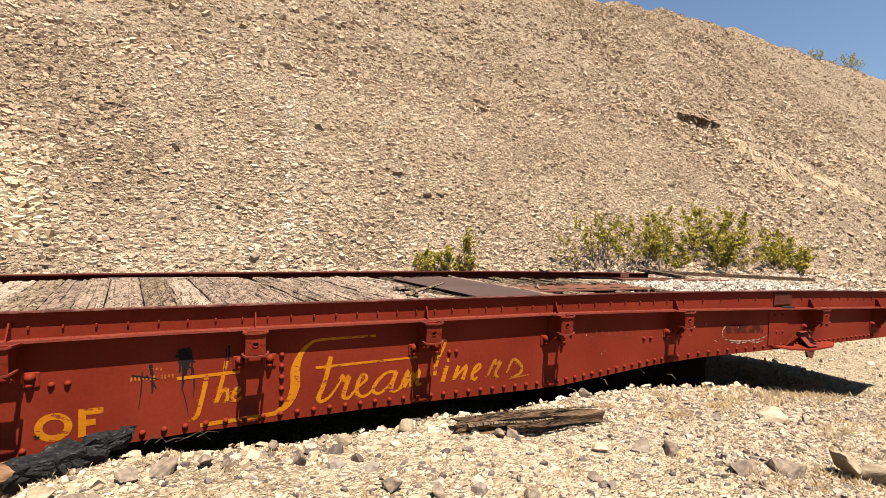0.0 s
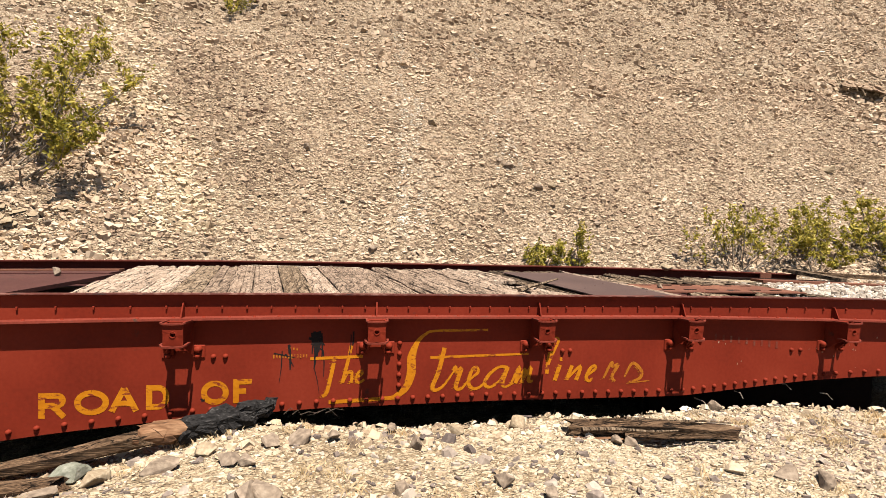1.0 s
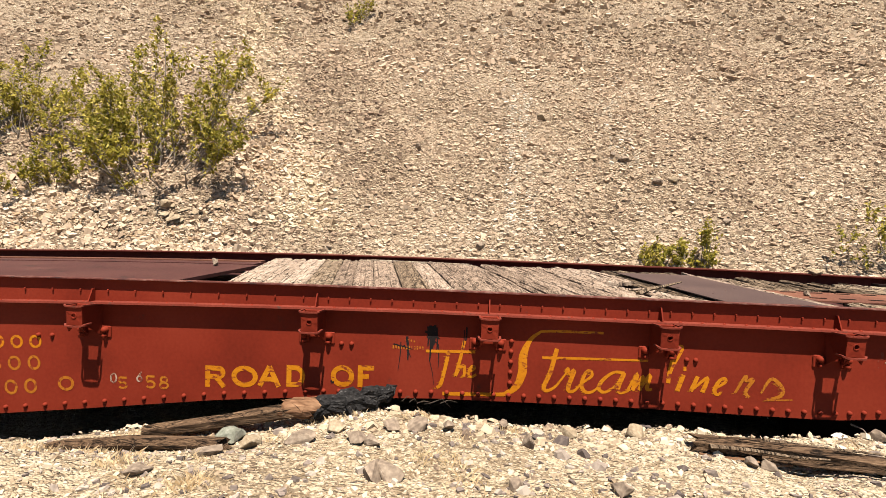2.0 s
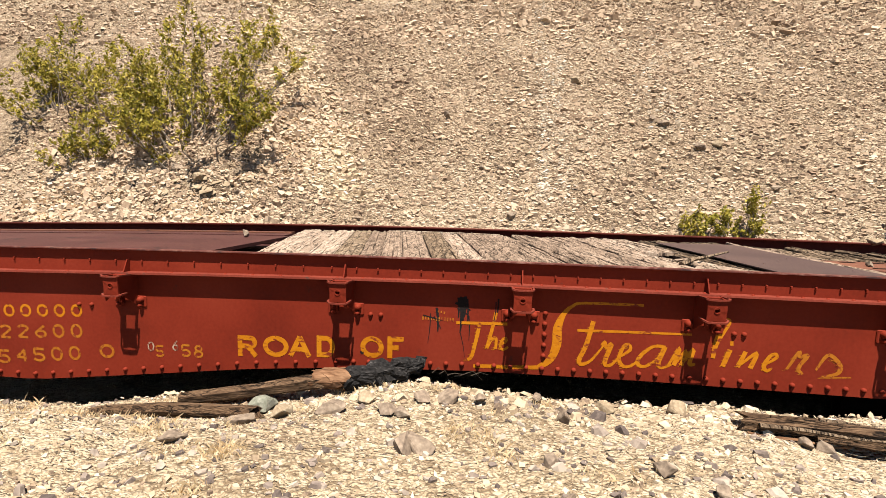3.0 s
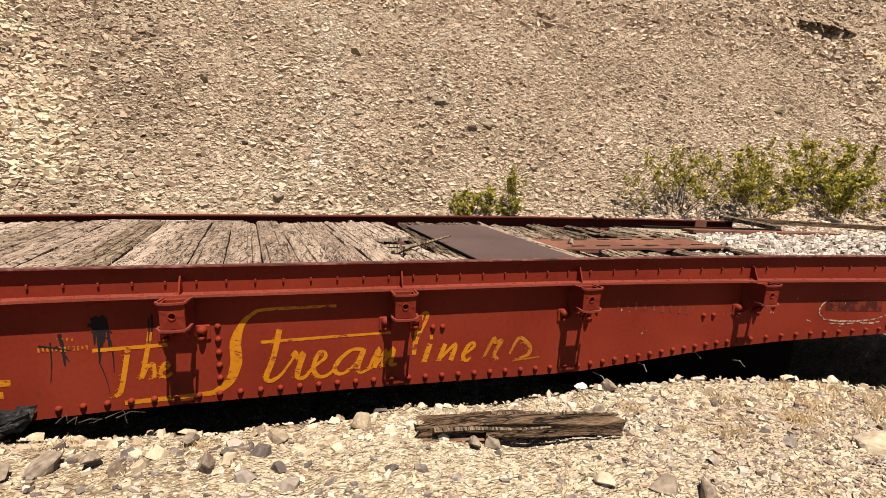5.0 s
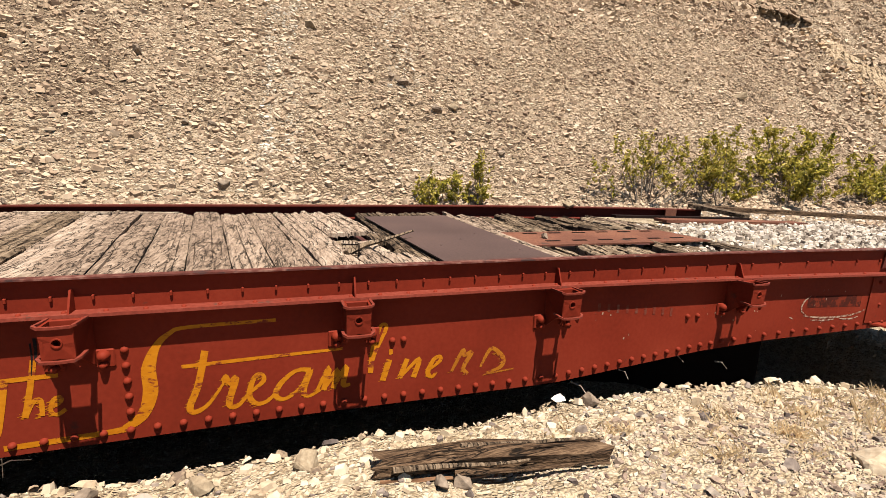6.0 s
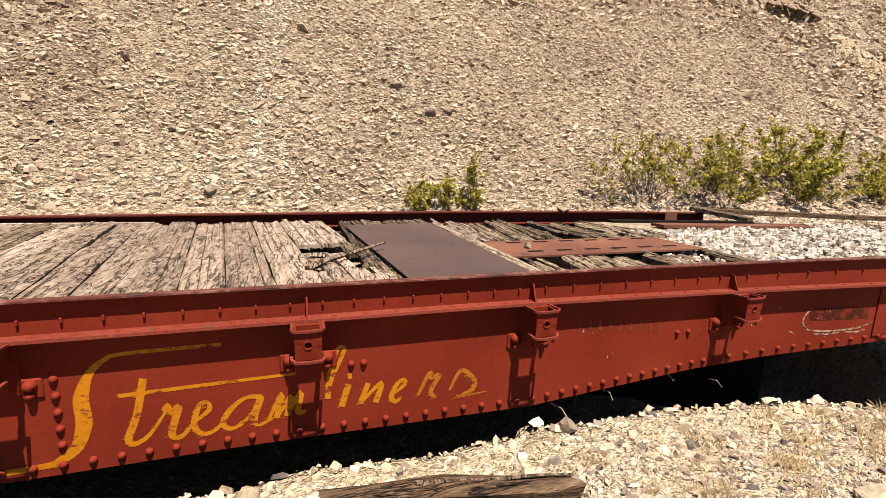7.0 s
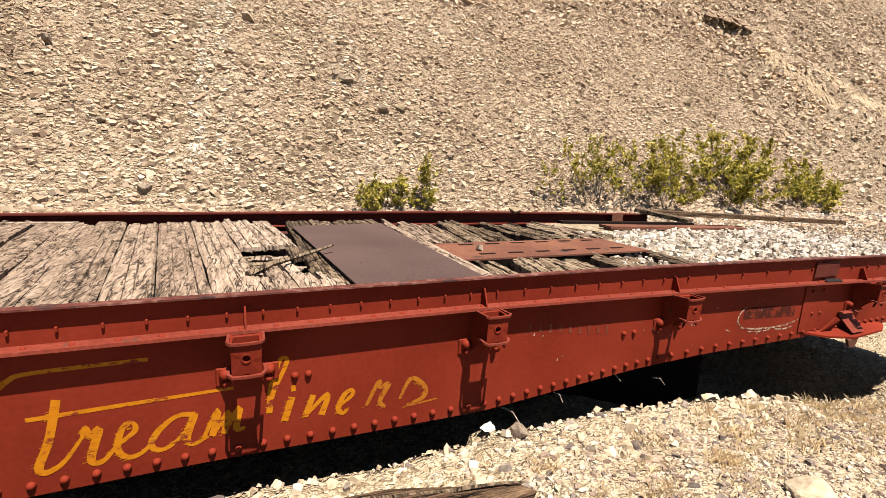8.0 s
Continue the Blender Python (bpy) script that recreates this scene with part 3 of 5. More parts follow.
def dome(r, h, n=8):
    bm = bmesh.new()
    rings = [[bm.verts.new((r * f * math.cos(6.2832 * q / n), -h * g, r * f * math.sin(6.2832 * q / n))) for q in range(n)] for f, g in ((1, 0), (0.86, 0.55), (0.5, 0.9))]
    for a, b in zip(rings, rings[1:]):
        for q in range(n):
            bm.faces.new((a[q], a[(q + 1) % n], b[(q + 1) % n], b[q]))
    bm.faces.new(rings[-1])
    bmesh.ops.recalc_face_normals(bm, faces=bm.faces[:])
    me = bpy.data.meshes.new("rivet")
    bm.to_mesh(me), bm.free()
    me.materials.append(RED)
    me.polygons.foreach_set("use_smooth", [True] * len(me.polygons))
    return me


RIVET, BOLT, NUT, STUD = dome(0.0165, 0.018), dome(0.025, 0.032), dome(0.018, 0.026), dome(0.011, 0.010, 6)
tab = bmesh.new()
box(tab, -0.005, 0.005, -0.012, 0.001, -0.016, 0.006)
bevelled(tab, 0.003)
PEG = bpy.data.meshes.new("stud")
tab.to_mesh(PEG), tab.free()
PEG.materials.append(RED)
DARK_BOLT = dome(0.009, 0.006, 6)
DARK_BOLT.materials[0] = PLATE


def rivet(me, name, x, y, z, parent, turn=0):
    ob = new(name, me)
    ob.parent = parent
    ob.matrix_basis = pose(x, y, z, turn)
    return ob


for xx in evenly(lambda p: 11 if p < 1 else 15):  # along the lower edge: close pitch on the taper
    rivet(RIVET, "rivet", xx, 0, belly(xx) + 0.045, side_sill)
for q in range(5):  # a column beside the great initial, at the joint of two plates
    rivet(RIVET, "rivet", -0.915, 0, 0.382 + 0.070 * q, side_sill)
for p, xa, xb in ((-3.79, -4.10, -4.20), (-2.22, -2.052, -1.983), (0.03, 0.217, 0.274), (2.43, 2.16, 2.08), (4.44, 4.0, 3.9)):
    for dx in (xa, xb):
        rivet(RIVET, "rivet", dx, 0, lip(dx) - 0.235, side_sill)
for xx in evenly(lambda p: 8):
    rivet(PEG, "stud", xx, 0, TOP - 0.084 + sag(xx), side_sill)
    rivet(STUD, "rivet", xx + 0.05, -0.036, lip(xx) + 0.011, side_sill, -90)


def swept(bm, pts, w, h):
    """A flat bar of width w (along its side) and height h through points, square in section."""
    rings = []
    for q, p in enumerate(pts):
        p = Vector(p)
        d = (Vector(pts[min(q + 1, len(pts) - 1)]) - Vector(pts[max(q - 1, 0)])).normalized()
        u = d.cross(Vector((0, 0, 1))).normalized() * w / 2
        v = u.cross(d).normalized() * h / 2
        rings.append([bm.verts.new(p + a * u + b * v) for a, b in ((-1, -1), (1, -1), (1, 1), (-1, 1))])
    for r0, r1 in zip(rings, rings[1:]):
        for q in range(4):
            bm.faces.new((r0[q], r0[(q + 1) % 4], r1[(q + 1) % 4], r1[q]))
    bm.faces.new(rings[0][::-1]), bm.faces.new(rings[-1])
    bmesh.ops.recalc_face_normals(bm, faces=bm.faces[:])


def stake_pocket(x):
    """A cast pocket, open above and below: walls drawn in below, flared rim, turned-up lower lip, arched foot, bolts and a thin gusset above."""
    z = lip(x)
    w, t = 0.058, 0.011
    y0, y1, z1, z0, foot = -0.172, -0.002, z + 0.002, z - 0.130, z - 0.172
    bm = bmesh.new()
    for s in (-1, 1):  # side walls, swept back below towards the web
        side = [(y0, z1), (y1, z1), (y1, foot - 0.045), (-0.030, foot - 0.040), (-0.085, foot + 0.012), (y0 + 0.030, foot + 0.040), (y0 + 0.004, z0)]
        f0 = [bm.verts.new((x + s * (w - 0.09 * max(0.0, z1 - b) * (a < -0.05)), a, b)) for a, b in side]
        f1 = [bm.verts.new(v.co - Vector((s * t, 0, 0))) for v in f0]
        bm.faces.new(f0), bm.faces.new(f1[::-1])
        for q in range(7):
            bm.faces.new((f0[q], f1[q], f1[(q + 1) % 7], f0[(q + 1) % 7]))
    # front wall with a round hole through it, arched along its foot
    n, cz, r = 16, (z0 + z1) / 2 + 0.004, 0.014
    rings = []
    for yy in (y0, y0 + t):
        inner = [bm.verts.new((x + r * math.cos(6.2832 * q / n), yy, cz + r * math.sin(6.2832 * q / n))) for q in range(n)]
        outer = []
        for q in range(n):
            c, sn = math.cos(6.2832 * q / n), math.sin(6.2832 * q / n)
            k = 1 / max(abs(c), abs(sn))
            px, pz = c * k * (w - 0.004), sn * k
            pz = cz + (pz * (z1 - cz) if pz > 0 else pz * (cz - z0) * (1.0 - 0.10 * (1 - abs(c * k))))
            outer.append(bm.verts.new((x + px, yy + (0.004 if pz < cz else 0), pz)))
        for q in range(n):
            bm.faces.new((inner[q], inner[(q + 1) % n], outer[(q + 1) % n], outer[q]))
        rings.append((inner, outer))
    for q in range(n):
        bm.faces.new((rings[0][0][q], rings[0][0][(q + 1) % n], rings[1][0][(q + 1) % n], rings[1][0][q]))
        bm.faces.new((rings[0][1][q], rings[0][1][(q + 1) % n], rings[1][1][(q + 1) % n], rings[1][1][q]))
    bmesh.ops.recalc_face_normals(bm, faces=bm.faces[:])
    pocket = part("stake_pocket", bm, RED, flatcar, "cast steel stake pocket bolted to the side sill")
    bm = bmesh.new()  # cast ring round the hole
    for q in range(n):
        c0, s0, c1, s1 = math.cos(6.2832 * q / n), math.sin(6.2832 * q / n), math.cos(6.2832 * (q + 1) / n), math.sin(6.2832 * (q + 1) / n)
        vs = [bm.verts.new((x + rr * c, y0 + yy, cz + rr * sn)) for c, sn in ((c0, s0), (c1, s1)) for rr, yy in ((0.014, 0.001), (0.0148, -0.003), (0.019, -0.003), (0.0205, 0.001))]
        for k in range(3):
            bm.faces.new((vs[k], vs[k + 1], vs[k + 5], vs[k + 4]))
    bmesh.ops.remove_doubles(bm, verts=bm.verts[:], dist=0.0002)
    bmesh.ops.recalc_face_normals(bm, faces=bm.faces[:])
    part("boss", bm, RED, pocket)
    bm = bmesh.new()  # flared rim, its ears a little higher at the front corners
    e = w + 0.005
    swept(bm, [(x - e, -0.050, z1 - 0.002), (x - e, y0 + 0.03, z1 + 0.004), (x - e - 0.001, y0 - 0.001, z1 + 0.007), (x - e + 0.012, y0 - 0.006, z1 + 0.001), (x, y0 - 0.006, z1 - 0.001),
               (x + e - 0.012, y0 - 0.006, z1 + 0.001), (x + e + 0.001, y0 - 0.001, z1 + 0.007), (x + e, y0 + 0.03, z1 + 0.004), (x + e, -0.050, z1 - 0.002)], 0.011, 0.010)
    part("rim", bm, RED_TOP, pocket)
    # bar added inside to set the top of the lit window in the pocket's shadow
    bm = bmesh.new()
    box(bm, x - w + 0.006, x + w - 0.006, -0.094, -0.078, z1 - 0.075, z1 + 0.002)
    bevelled(bm, 0.003)
    part("cross_rib", bm, RED, pocket)
    bm = bmesh.new()  # lower lip, with turned-up ends
    e = w + 0.006
    swept(bm, [(x - e - 0.004, y0 + 0.060, z0 + 0.010), (x - e - 0.003, y0 + 0.008, z0 + 0.009), (x - e + 0.012, y0 - 0.007, z0 + 0.001), (x, y0 - 0.008, z0 - 0.001),
               (x + e - 0.012, y0 - 0.007, z0 + 0.001), (x + e + 0.003, y0 + 0.008, z0 + 0.009), (x + e + 0.004, y0 + 0.060, z0 + 0.010)], 0.013, 0.010)
    part("lip", bm, RED_TOP, pocket)
    bm = bmesh.new()  # arched foot below the lip
    m = 8
    rows = []
    for yy, drop in ((y0 + 0.006, 0.0), (y0 + 0.018, 0.0)):
        lo, hi = [], []
        for q in range(m + 1):
            f = q / m * 2 - 1
            lo.append(bm.verts.new((x + f * (w - 0.004), yy + 0.012, z0 - 0.004 - 0.036 * abs(f) ** 2.2)))
            hi.append(bm.verts.new((x + f * (w - 0.002), yy, z0 + 0.004)))
        rows.append((lo, hi))
    for lo, hi in rows:
        for q in range(m):
            bm.faces.new((lo[q], lo[q + 1], hi[q + 1], hi[q]))
    for q in range(m):
        bm.faces.new((rows[0][0][q], rows[1][0][q], rows[1][0][q + 1], rows[0][0][q + 1]))
    bmesh.ops.recalc_face_normals(bm, faces=bm.faces[:])
    part("foot", bm, RED, pocket)
    for s in (-1, 1):
        bm = bmesh.new()  # ear behind each pair of bolts
        box(bm, min(x + s * 0.050, x + s * 0.122), max(x + s * 0.050, x + s * 0.122), -0.010, 0.0, foot - 0.066, foot + 0.014)
        bevelled(bm, 0.008)
        part("ear", bm, RED, pocket)
        rivet(BOLT, "bolt", x + s * 0.084, -0.010, foot - 0.012, pocket)
        rivet(NUT, "bolt", x + s * 0.082, -0.010, foot - 0.052, pocket)
    bm = bmesh.new()
    vs = [bm.verts.new(c) for c in ((x - 0.004, -0.060, z + 0.013), (x + 0.004, -0.060, z + 0.013), (x + 0.004, -0.002, z + 0.013), (x - 0.004, -0.002, z + 0.013),
                                    (x - 0.004, -0.022, z + 0.10), (x + 0.004, -0.022, z + 0.10), (x + 0.004, -0.002, z + 0.10), (x - 0.004, -0.002, z + 0.10))]
    for f in ((0, 1, 2, 3), (4, 7, 6, 5), (0, 4, 5, 1), (1, 5, 6, 2), (2, 6, 7, 3), (3, 7, 4, 0)):
        bm.faces.new([vs[q] for q in f])
    part("gusset", bm, RED, pocket)


for p in POCKETS:
    stake_pocket(p)

# ---- lettering: brush strokes laid on the sill ----
PAINT_Y = -0.0011


def stroke(bm, pts, widths, fine=5):
    """A flat brush stroke through points (x, z), smoothed, with a width at each."""
    pts = [Vector(p) for p in pts]
    dense, wd = [], []
    for a in range(len(pts) - 1):
        p0, p1, p2, p3 = pts[max(a - 1, 0)], pts[a], pts[a + 1], pts[min(a + 2, len(pts) - 1)]
        for s in range(fine):
            t = s / fine
            dense.append(0.5 * (2 * p1 + (p2 - p0) * t + (2 * p0 - 5 * p1 + 4 * p2 - p3) * t * t + (3 * p1 - p0 - 3 * p2 + p3) * t ** 3))
            wd.append(widths[a] + (widths[a + 1] - widths[a]) * t)
    dense.append(pts[-1]), wd.append(widths[-1])
    left, right = [], []
    for a, (p, w) in enumerate(zip(dense, wd)):
        d = dense[min(a + 1, len(dense) - 1)] - dense[max(a - 1, 0)]
        nrm = Vector((-d.y, d.x)).normalized() * w / 2
        stroke.lift = (stroke.lift + 0.00002) % 0.0006
        left.append(bm.verts.new((p.x + nrm.x, PAINT_Y - stroke.lift, p.y + nrm.y)))
        right.append(bm.verts.new((p.x - nrm.x, PAINT_Y - stroke.lift, p.y - nrm.y)))
    for a in range(len(dense) - 1):
        bm.faces.new((left[a], left[a + 1], right[a + 1], right[a]))


stroke.lift = 0.0


def script(name, mat, *strokes):
    bm = bmesh.new()
    for pts, widths in strokes:
        if not isinstance(widths, (tuple, list)):
            widths = [widths] * len(pts)
        stroke(bm, pts, widths)
        dry = random.Random(len(pts) * 7 + int(pts[0][0] * 1000))
        for a in range(len(pts) - 1):  # dry bristle ends along the low side of each stroke
            if max(widths) > 0.04 or pts[a + 1][1] > 0.53:
                continue
            for k in range(6):
                f = dry.random()
                px, pz = pts[a][0] + (pts[a + 1][0] - pts[a][0]) * f, pts[a][1] + (pts[a + 1][1] - pts[a][1]) * f
                ln = dry.uniform(0.008, 0.022)
                x1 = px - widths[a] * 0.35
                z1 = pz - widths[a] * dry.uniform(0.0, 0.5)
                stroke(bm, [(x1 - ln, z1 - ln * 0.25), (x1, z1)], [0.0012, 0.0034], 1)
    return part(name, bm, mat, side_sill)


script("letter_s", YELLOW, ([(-0.321, 0.744), (-0.672, 0.740), (-0.746, 0.719), (-0.800, 0.664), (-0.834, 0.569), (-0.835, 0.461), (-0.869, 0.364), (-0.932, 0.313), (-0.996, 0.299), (-1.360, 0.285)],
        [0.016, 0.016, 0.019, 0.030, 0.056, 0.058, 0.046, 0.032, 0.025, 0.024]))
script("letter_t", YELLOW, ([(-1.481, 0.568), (-1.151, 0.578)],
        [0.019, 0.019]),
       ([(-1.328, 0.562), (-1.351, 0.444), (-1.375, 0.346), (-1.401, 0.324)],
        [0.024, 0.024, 0.024, 0.019]))
script("letter_h", YELLOW, ([(-1.225, 0.649), (-1.248, 0.532), (-1.277, 0.408)],
        [0.022, 0.022, 0.022]),
       ([(-1.277, 0.408), (-1.246, 0.471), (-1.220, 0.479), (-1.218, 0.439), (-1.221, 0.408)],
        [0.018, 0.018, 0.018, 0.018, 0.018]))
script("letter_e", YELLOW, ([(-1.192, 0.440), (-1.157, 0.459), (-1.152, 0.481), (-1.176, 0.475), (-1.191, 0.429), (-1.171, 0.407), (-1.139, 0.427)],
        [0.016, 0.016, 0.016, 0.016, 0.016, 0.016, 0.016]))
script("letter_t", YELLOW, ([(-0.711, 0.562), (-0.352, 0.571), (-0.026, 0.577)],
        [0.018, 0.016, 0.013]),
       ([(-0.616, 0.627), (-0.651, 0.472), (-0.690, 0.369), (-0.670, 0.343), (-0.615, 0.374), (-0.550, 0.465)],
        [0.029, 0.029, 0.029, 0.024, 0.016, 0.011]))
script("letter_r", YELLOW, ([(-0.550, 0.465), (-0.540, 0.499), (-0.525, 0.463), (-0.498, 0.484), (-0.532, 0.365), (-0.497, 0.348), (-0.447, 0.404)],
        [0.016, 0.021, 0.021, 0.029, 0.029, 0.019, 0.013]))
script("letter_e", YELLOW, ([(-0.447, 0.404), (-0.384, 0.455), (-0.392, 0.490), (-0.423, 0.475), (-0.446, 0.391), (-0.412, 0.346), (-0.357, 0.363), (-0.312, 0.426)],
        [0.013, 0.021, 0.018, 0.021, 0.026, 0.021, 0.016, 0.013]))
script("letter_a", YELLOW, ([(-0.173, 0.485), (-0.237, 0.490), (-0.304, 0.440), (-0.334, 0.378), (-0.291, 0.354), (-0.219, 0.405), (-0.176, 0.484), (-0.208, 0.390), (-0.188, 0.354), (-0.131, 0.378)],
        [0.024, 0.018, 0.024, 0.026, 0.018, 0.016, 0.029, 0.029, 0.018, 0.013]))
script("letter_m", YELLOW, ([(-0.150, 0.371), (-0.090, 0.487), (-0.116, 0.374)],
        [0.013, 0.026, 0.026]),
       ([(-0.116, 0.374), (-0.050, 0.471), (-0.072, 0.377)],
        [0.013, 0.026, 0.026]),
       ([(-0.072, 0.377), (-0.008, 0.484), (-0.024, 0.392), (0.010, 0.390)],
        [0.013, 0.026, 0.026, 0.013]))
script("letter_l", YELLOW, ([(0.108, 0.439), (0.131, 0.535), (0.184, 0.657), (0.174, 0.684), (0.151, 0.661), (0.122, 0.557), (0.108, 0.436)],
        [0.013, 0.015, 0.020, 0.015, 0.020, 0.028, 0.025]))
script("letter_i", YELLOW, ([(0.203, 0.496), (0.169, 0.387)],
        [0.030, 0.030]),
       ([(0.200, 0.535), (0.219, 0.537)],
        [0.028, 0.028]))
script("letter_n", YELLOW, ([(0.294, 0.490), (0.256, 0.391)],
        [0.025, 0.027]),
       ([(0.256, 0.391), (0.356, 0.485), (0.328, 0.386)],
        [0.013, 0.023, 0.030]))
script("letter_e", YELLOW, ([(0.411, 0.417), (0.469, 0.461), (0.464, 0.486), (0.432, 0.468), (0.404, 0.406), (0.425, 0.377), (0.453, 0.401)],
        [0.012, 0.020, 0.017, 0.022, 0.027, 0.020, 0.012]))
script("letter_r", FADED, ([(0.534, 0.394), (0.593, 0.504), (0.602, 0.477), (0.643, 0.488), (0.599, 0.408), (0.625, 0.370)],
        [0.015, 0.024, 0.020, 0.024, 0.024, 0.017]))
script("letter_s", FADED, ([(0.697, 0.400), (0.751, 0.496), (0.805, 0.469), (0.831, 0.422), (0.811, 0.384), (0.732, 0.358), (0.895, 0.368)],
        [0.012, 0.022, 0.024, 0.027, 0.022, 0.012, 0.007]))


def arc(cx, cz, rx, rz, a0, a1, n=10):
    return [(cx + rx * math.cos(radians(a0 + (a1 - a0) * q / n)), cz + rz * math.sin(radians(a0 + (a1 - a0) * q / n))) for q in range(n + 1)]


def glyph(ch, x0, x1, z1, h, w):
    """Block letters and figures, as strokes in a box."""
    a, b, lo, hi = x0 + w / 2, x1 - w / 2, z1 - h + w / 2, z1 - w / 2
    mx, mz, rx, rz = (a + b) / 2, (lo + hi) / 2, (b - a) / 2, (hi - lo) / 2
    line = lambda *p: [(p[0] + (p[2] - p[0]) * q / 3, p[1] + (p[3] - p[1]) * q / 3) for q in range(4)]
    if ch in "O0":
        return [arc(mx, mz, rx, rz, 90, 450, 16)]
    if ch == "R":
        return [line(a, lo - w / 2, a, hi + w / 2), [(a, hi)] + arc(b - rz / 2, (hi + mz) / 2, rz / 2, rz / 2, 90, -90, 8) + [(a, mz)], line(mx, mz, b + w / 4, lo - w / 3)]
    if ch == "A":
        return [line(a, lo - w / 3, mx, hi + w / 3), line(mx, hi + w / 3, b, lo - w / 3), line(a + rx / 2, mz - rz * 0.35, b - rx / 2, mz - rz * 0.35)]
    if ch == "D":
        return [line(a, lo - w / 2, a, hi + w / 2), [(a, hi)] + arc(mx, mz, rx, rz, 90, -90, 10) + [(a, lo)]]
    if ch == "F":
        return [line(a, lo - w / 2, a, hi + w / 2), line(a, hi, b + w / 2, hi), line(a, mz, b - w / 2, mz)]
    if ch == "2":
        return [arc(mx, hi - rz * 0.45, rx, rz * 0.45, 170, -40, 8) + [(a, lo)], line(a, lo, b, lo)]
    if ch == "4":
        return [line(b - rx * 0.4, lo, b - rx * 0.4, hi), line(b - rx * 0.4, hi, a, mz - rz * 0.3), line(a, mz - rz * 0.3, b, mz - rz * 0.3)]
    if ch == "5":
        return [line(b, hi, a, hi), line(a, hi, a, mz + rz * 0.1), [(a, mz)] + arc(mx - rx * 0.1, mz - rz * 0.42, rx * 1.1, rz * 0.56, 110, -150, 9)]
    if ch == "6":
        return [[(b - rx * 0.2, hi)] + arc(mx, mz - rz * 0.45, rx, rz * 0.55, 140, 500, 14)]
    if ch == "8":
        return [arc(mx, hi - rz * 0.45, rx * 0.8, rz * 0.45, 90, 450, 12), arc(mx, lo + rz * 0.52, rx, rz * 0.52, 90, 450, 12)]
    return []


def block(text, x, z, width, h, gap, w, mat, name="letter", drop=0.0):
    for ch in text:
        if ch != " ":
            bm = bmesh.new()
            for pts in glyph(ch, x, x + width, z, h, w):
                stroke(bm, pts, [w] * len(pts), 2)
            part(name + "_" + ch.lower() if ch.isalpha() else "figure", bm, mat, side_sill)
        x += width + gap
        z += drop


for ch, x0, x1, zt in (("R", -2.997, -2.855, 0.392), ("O", -2.812, -2.627, 0.403), ("A", -2.631, -2.463, 0.413), ("D", -2.427, -2.298, 0.424), ("O", -2.121, -1.961, 0.442), ("F", -1.936, -1.826, 0.448)):
    block(ch, x0, zt, x1 - x0, 0.150, 0, 0.034, YELLOW)
block("00000", -4.824, 0.516, 0.092, 0.095, 0.046, 0.018, YELLOW, drop=0.007)
block("22600", -4.869, 0.358, 0.096, 0.104, 0.050, 0.018, FADED, drop=0.010)
block("54500", -4.896, 0.168, 0.098, 0.108, 0.048, 0.019, FADED, drop=0.016)
block("0", -4.062, 0.263, 0.12, 0.105, 0, 0.02, FADED)
block("5", -3.619, 0.281, 0.066, 0.090, 0, 0.015, FADED)
block("58", -3.421, 0.300, 0.070, 0.094, 0.024, 0.015, FADED)
block("0", -3.681, 0.303, 0.052, 0.072, 0, 0.011, GHOST)
block("6", -3.490, 0.326, 0.046, 0.078, 0, 0.011, GHOST)

rs = random.Random(3)


def bars(first, pitch, count, z, h, w, mat, fall=0.0):
    """Writing that nobody can read any more, as plain bars."""
    for q in range(count):
        bm = bmesh.new()
        xb = first + pitch * q
        stroke(bm, [(xb, z + fall * q + rs.uniform(-0.004, 0.004)), (xb, z + fall * q + h)], [w, w], 1)
        part("stencil_bar", bm, mat, side_sill)


bars(-1.70, 0.018, 12, 0.575, 0.022, 0.009, FADED)
bars(-1.62, 0.02, 4, 0.625, 0.015, 0.008, FADED)
bars(1.42, 0.066, 9, 0.655, 0.05, 0.018, GHOST_DIM, -0.008)
bars(3.83, 0.055, 4, 0.55, 0.05, 0.025, GHOST)
for pts in ([(3.16, 0.64), (3.10, 0.60), (3.09, 0.54), (3.14, 0.505)], [(3.12, 0.50), (3.28, 0.475), (3.48, 0.465), (3.66, 0.475), (3.76, 0.50)],
            [(3.20, 0.462), (3.34, 0.450), (3.44, 0.452)], [(3.50, 0.450), (3.62, 0.440), (3.70, 0.452)], [(2.98, 0.50), (3.02, 0.485)]):
    bm = bmesh.new()
    stroke(bm, pts, [0.007] + [0.013] * (len(pts) - 2) + [0.006])
    part("chalk_mark", bm, GHOST, side_sill)
for q in range(26):  # flaked spots
    bm = bmesh.new()
    px, pz, sz = rs.uniform(1.3, 3.6), rs.uniform(0.42, 0.68), rs.uniform(0.003, 0.007)
    stroke(bm, [(px, pz - sz), (px + sz * 0.3, pz + sz)], [sz * 1.4, sz], 1)
    part("chip_mark", bm, GHOST, side_sill)
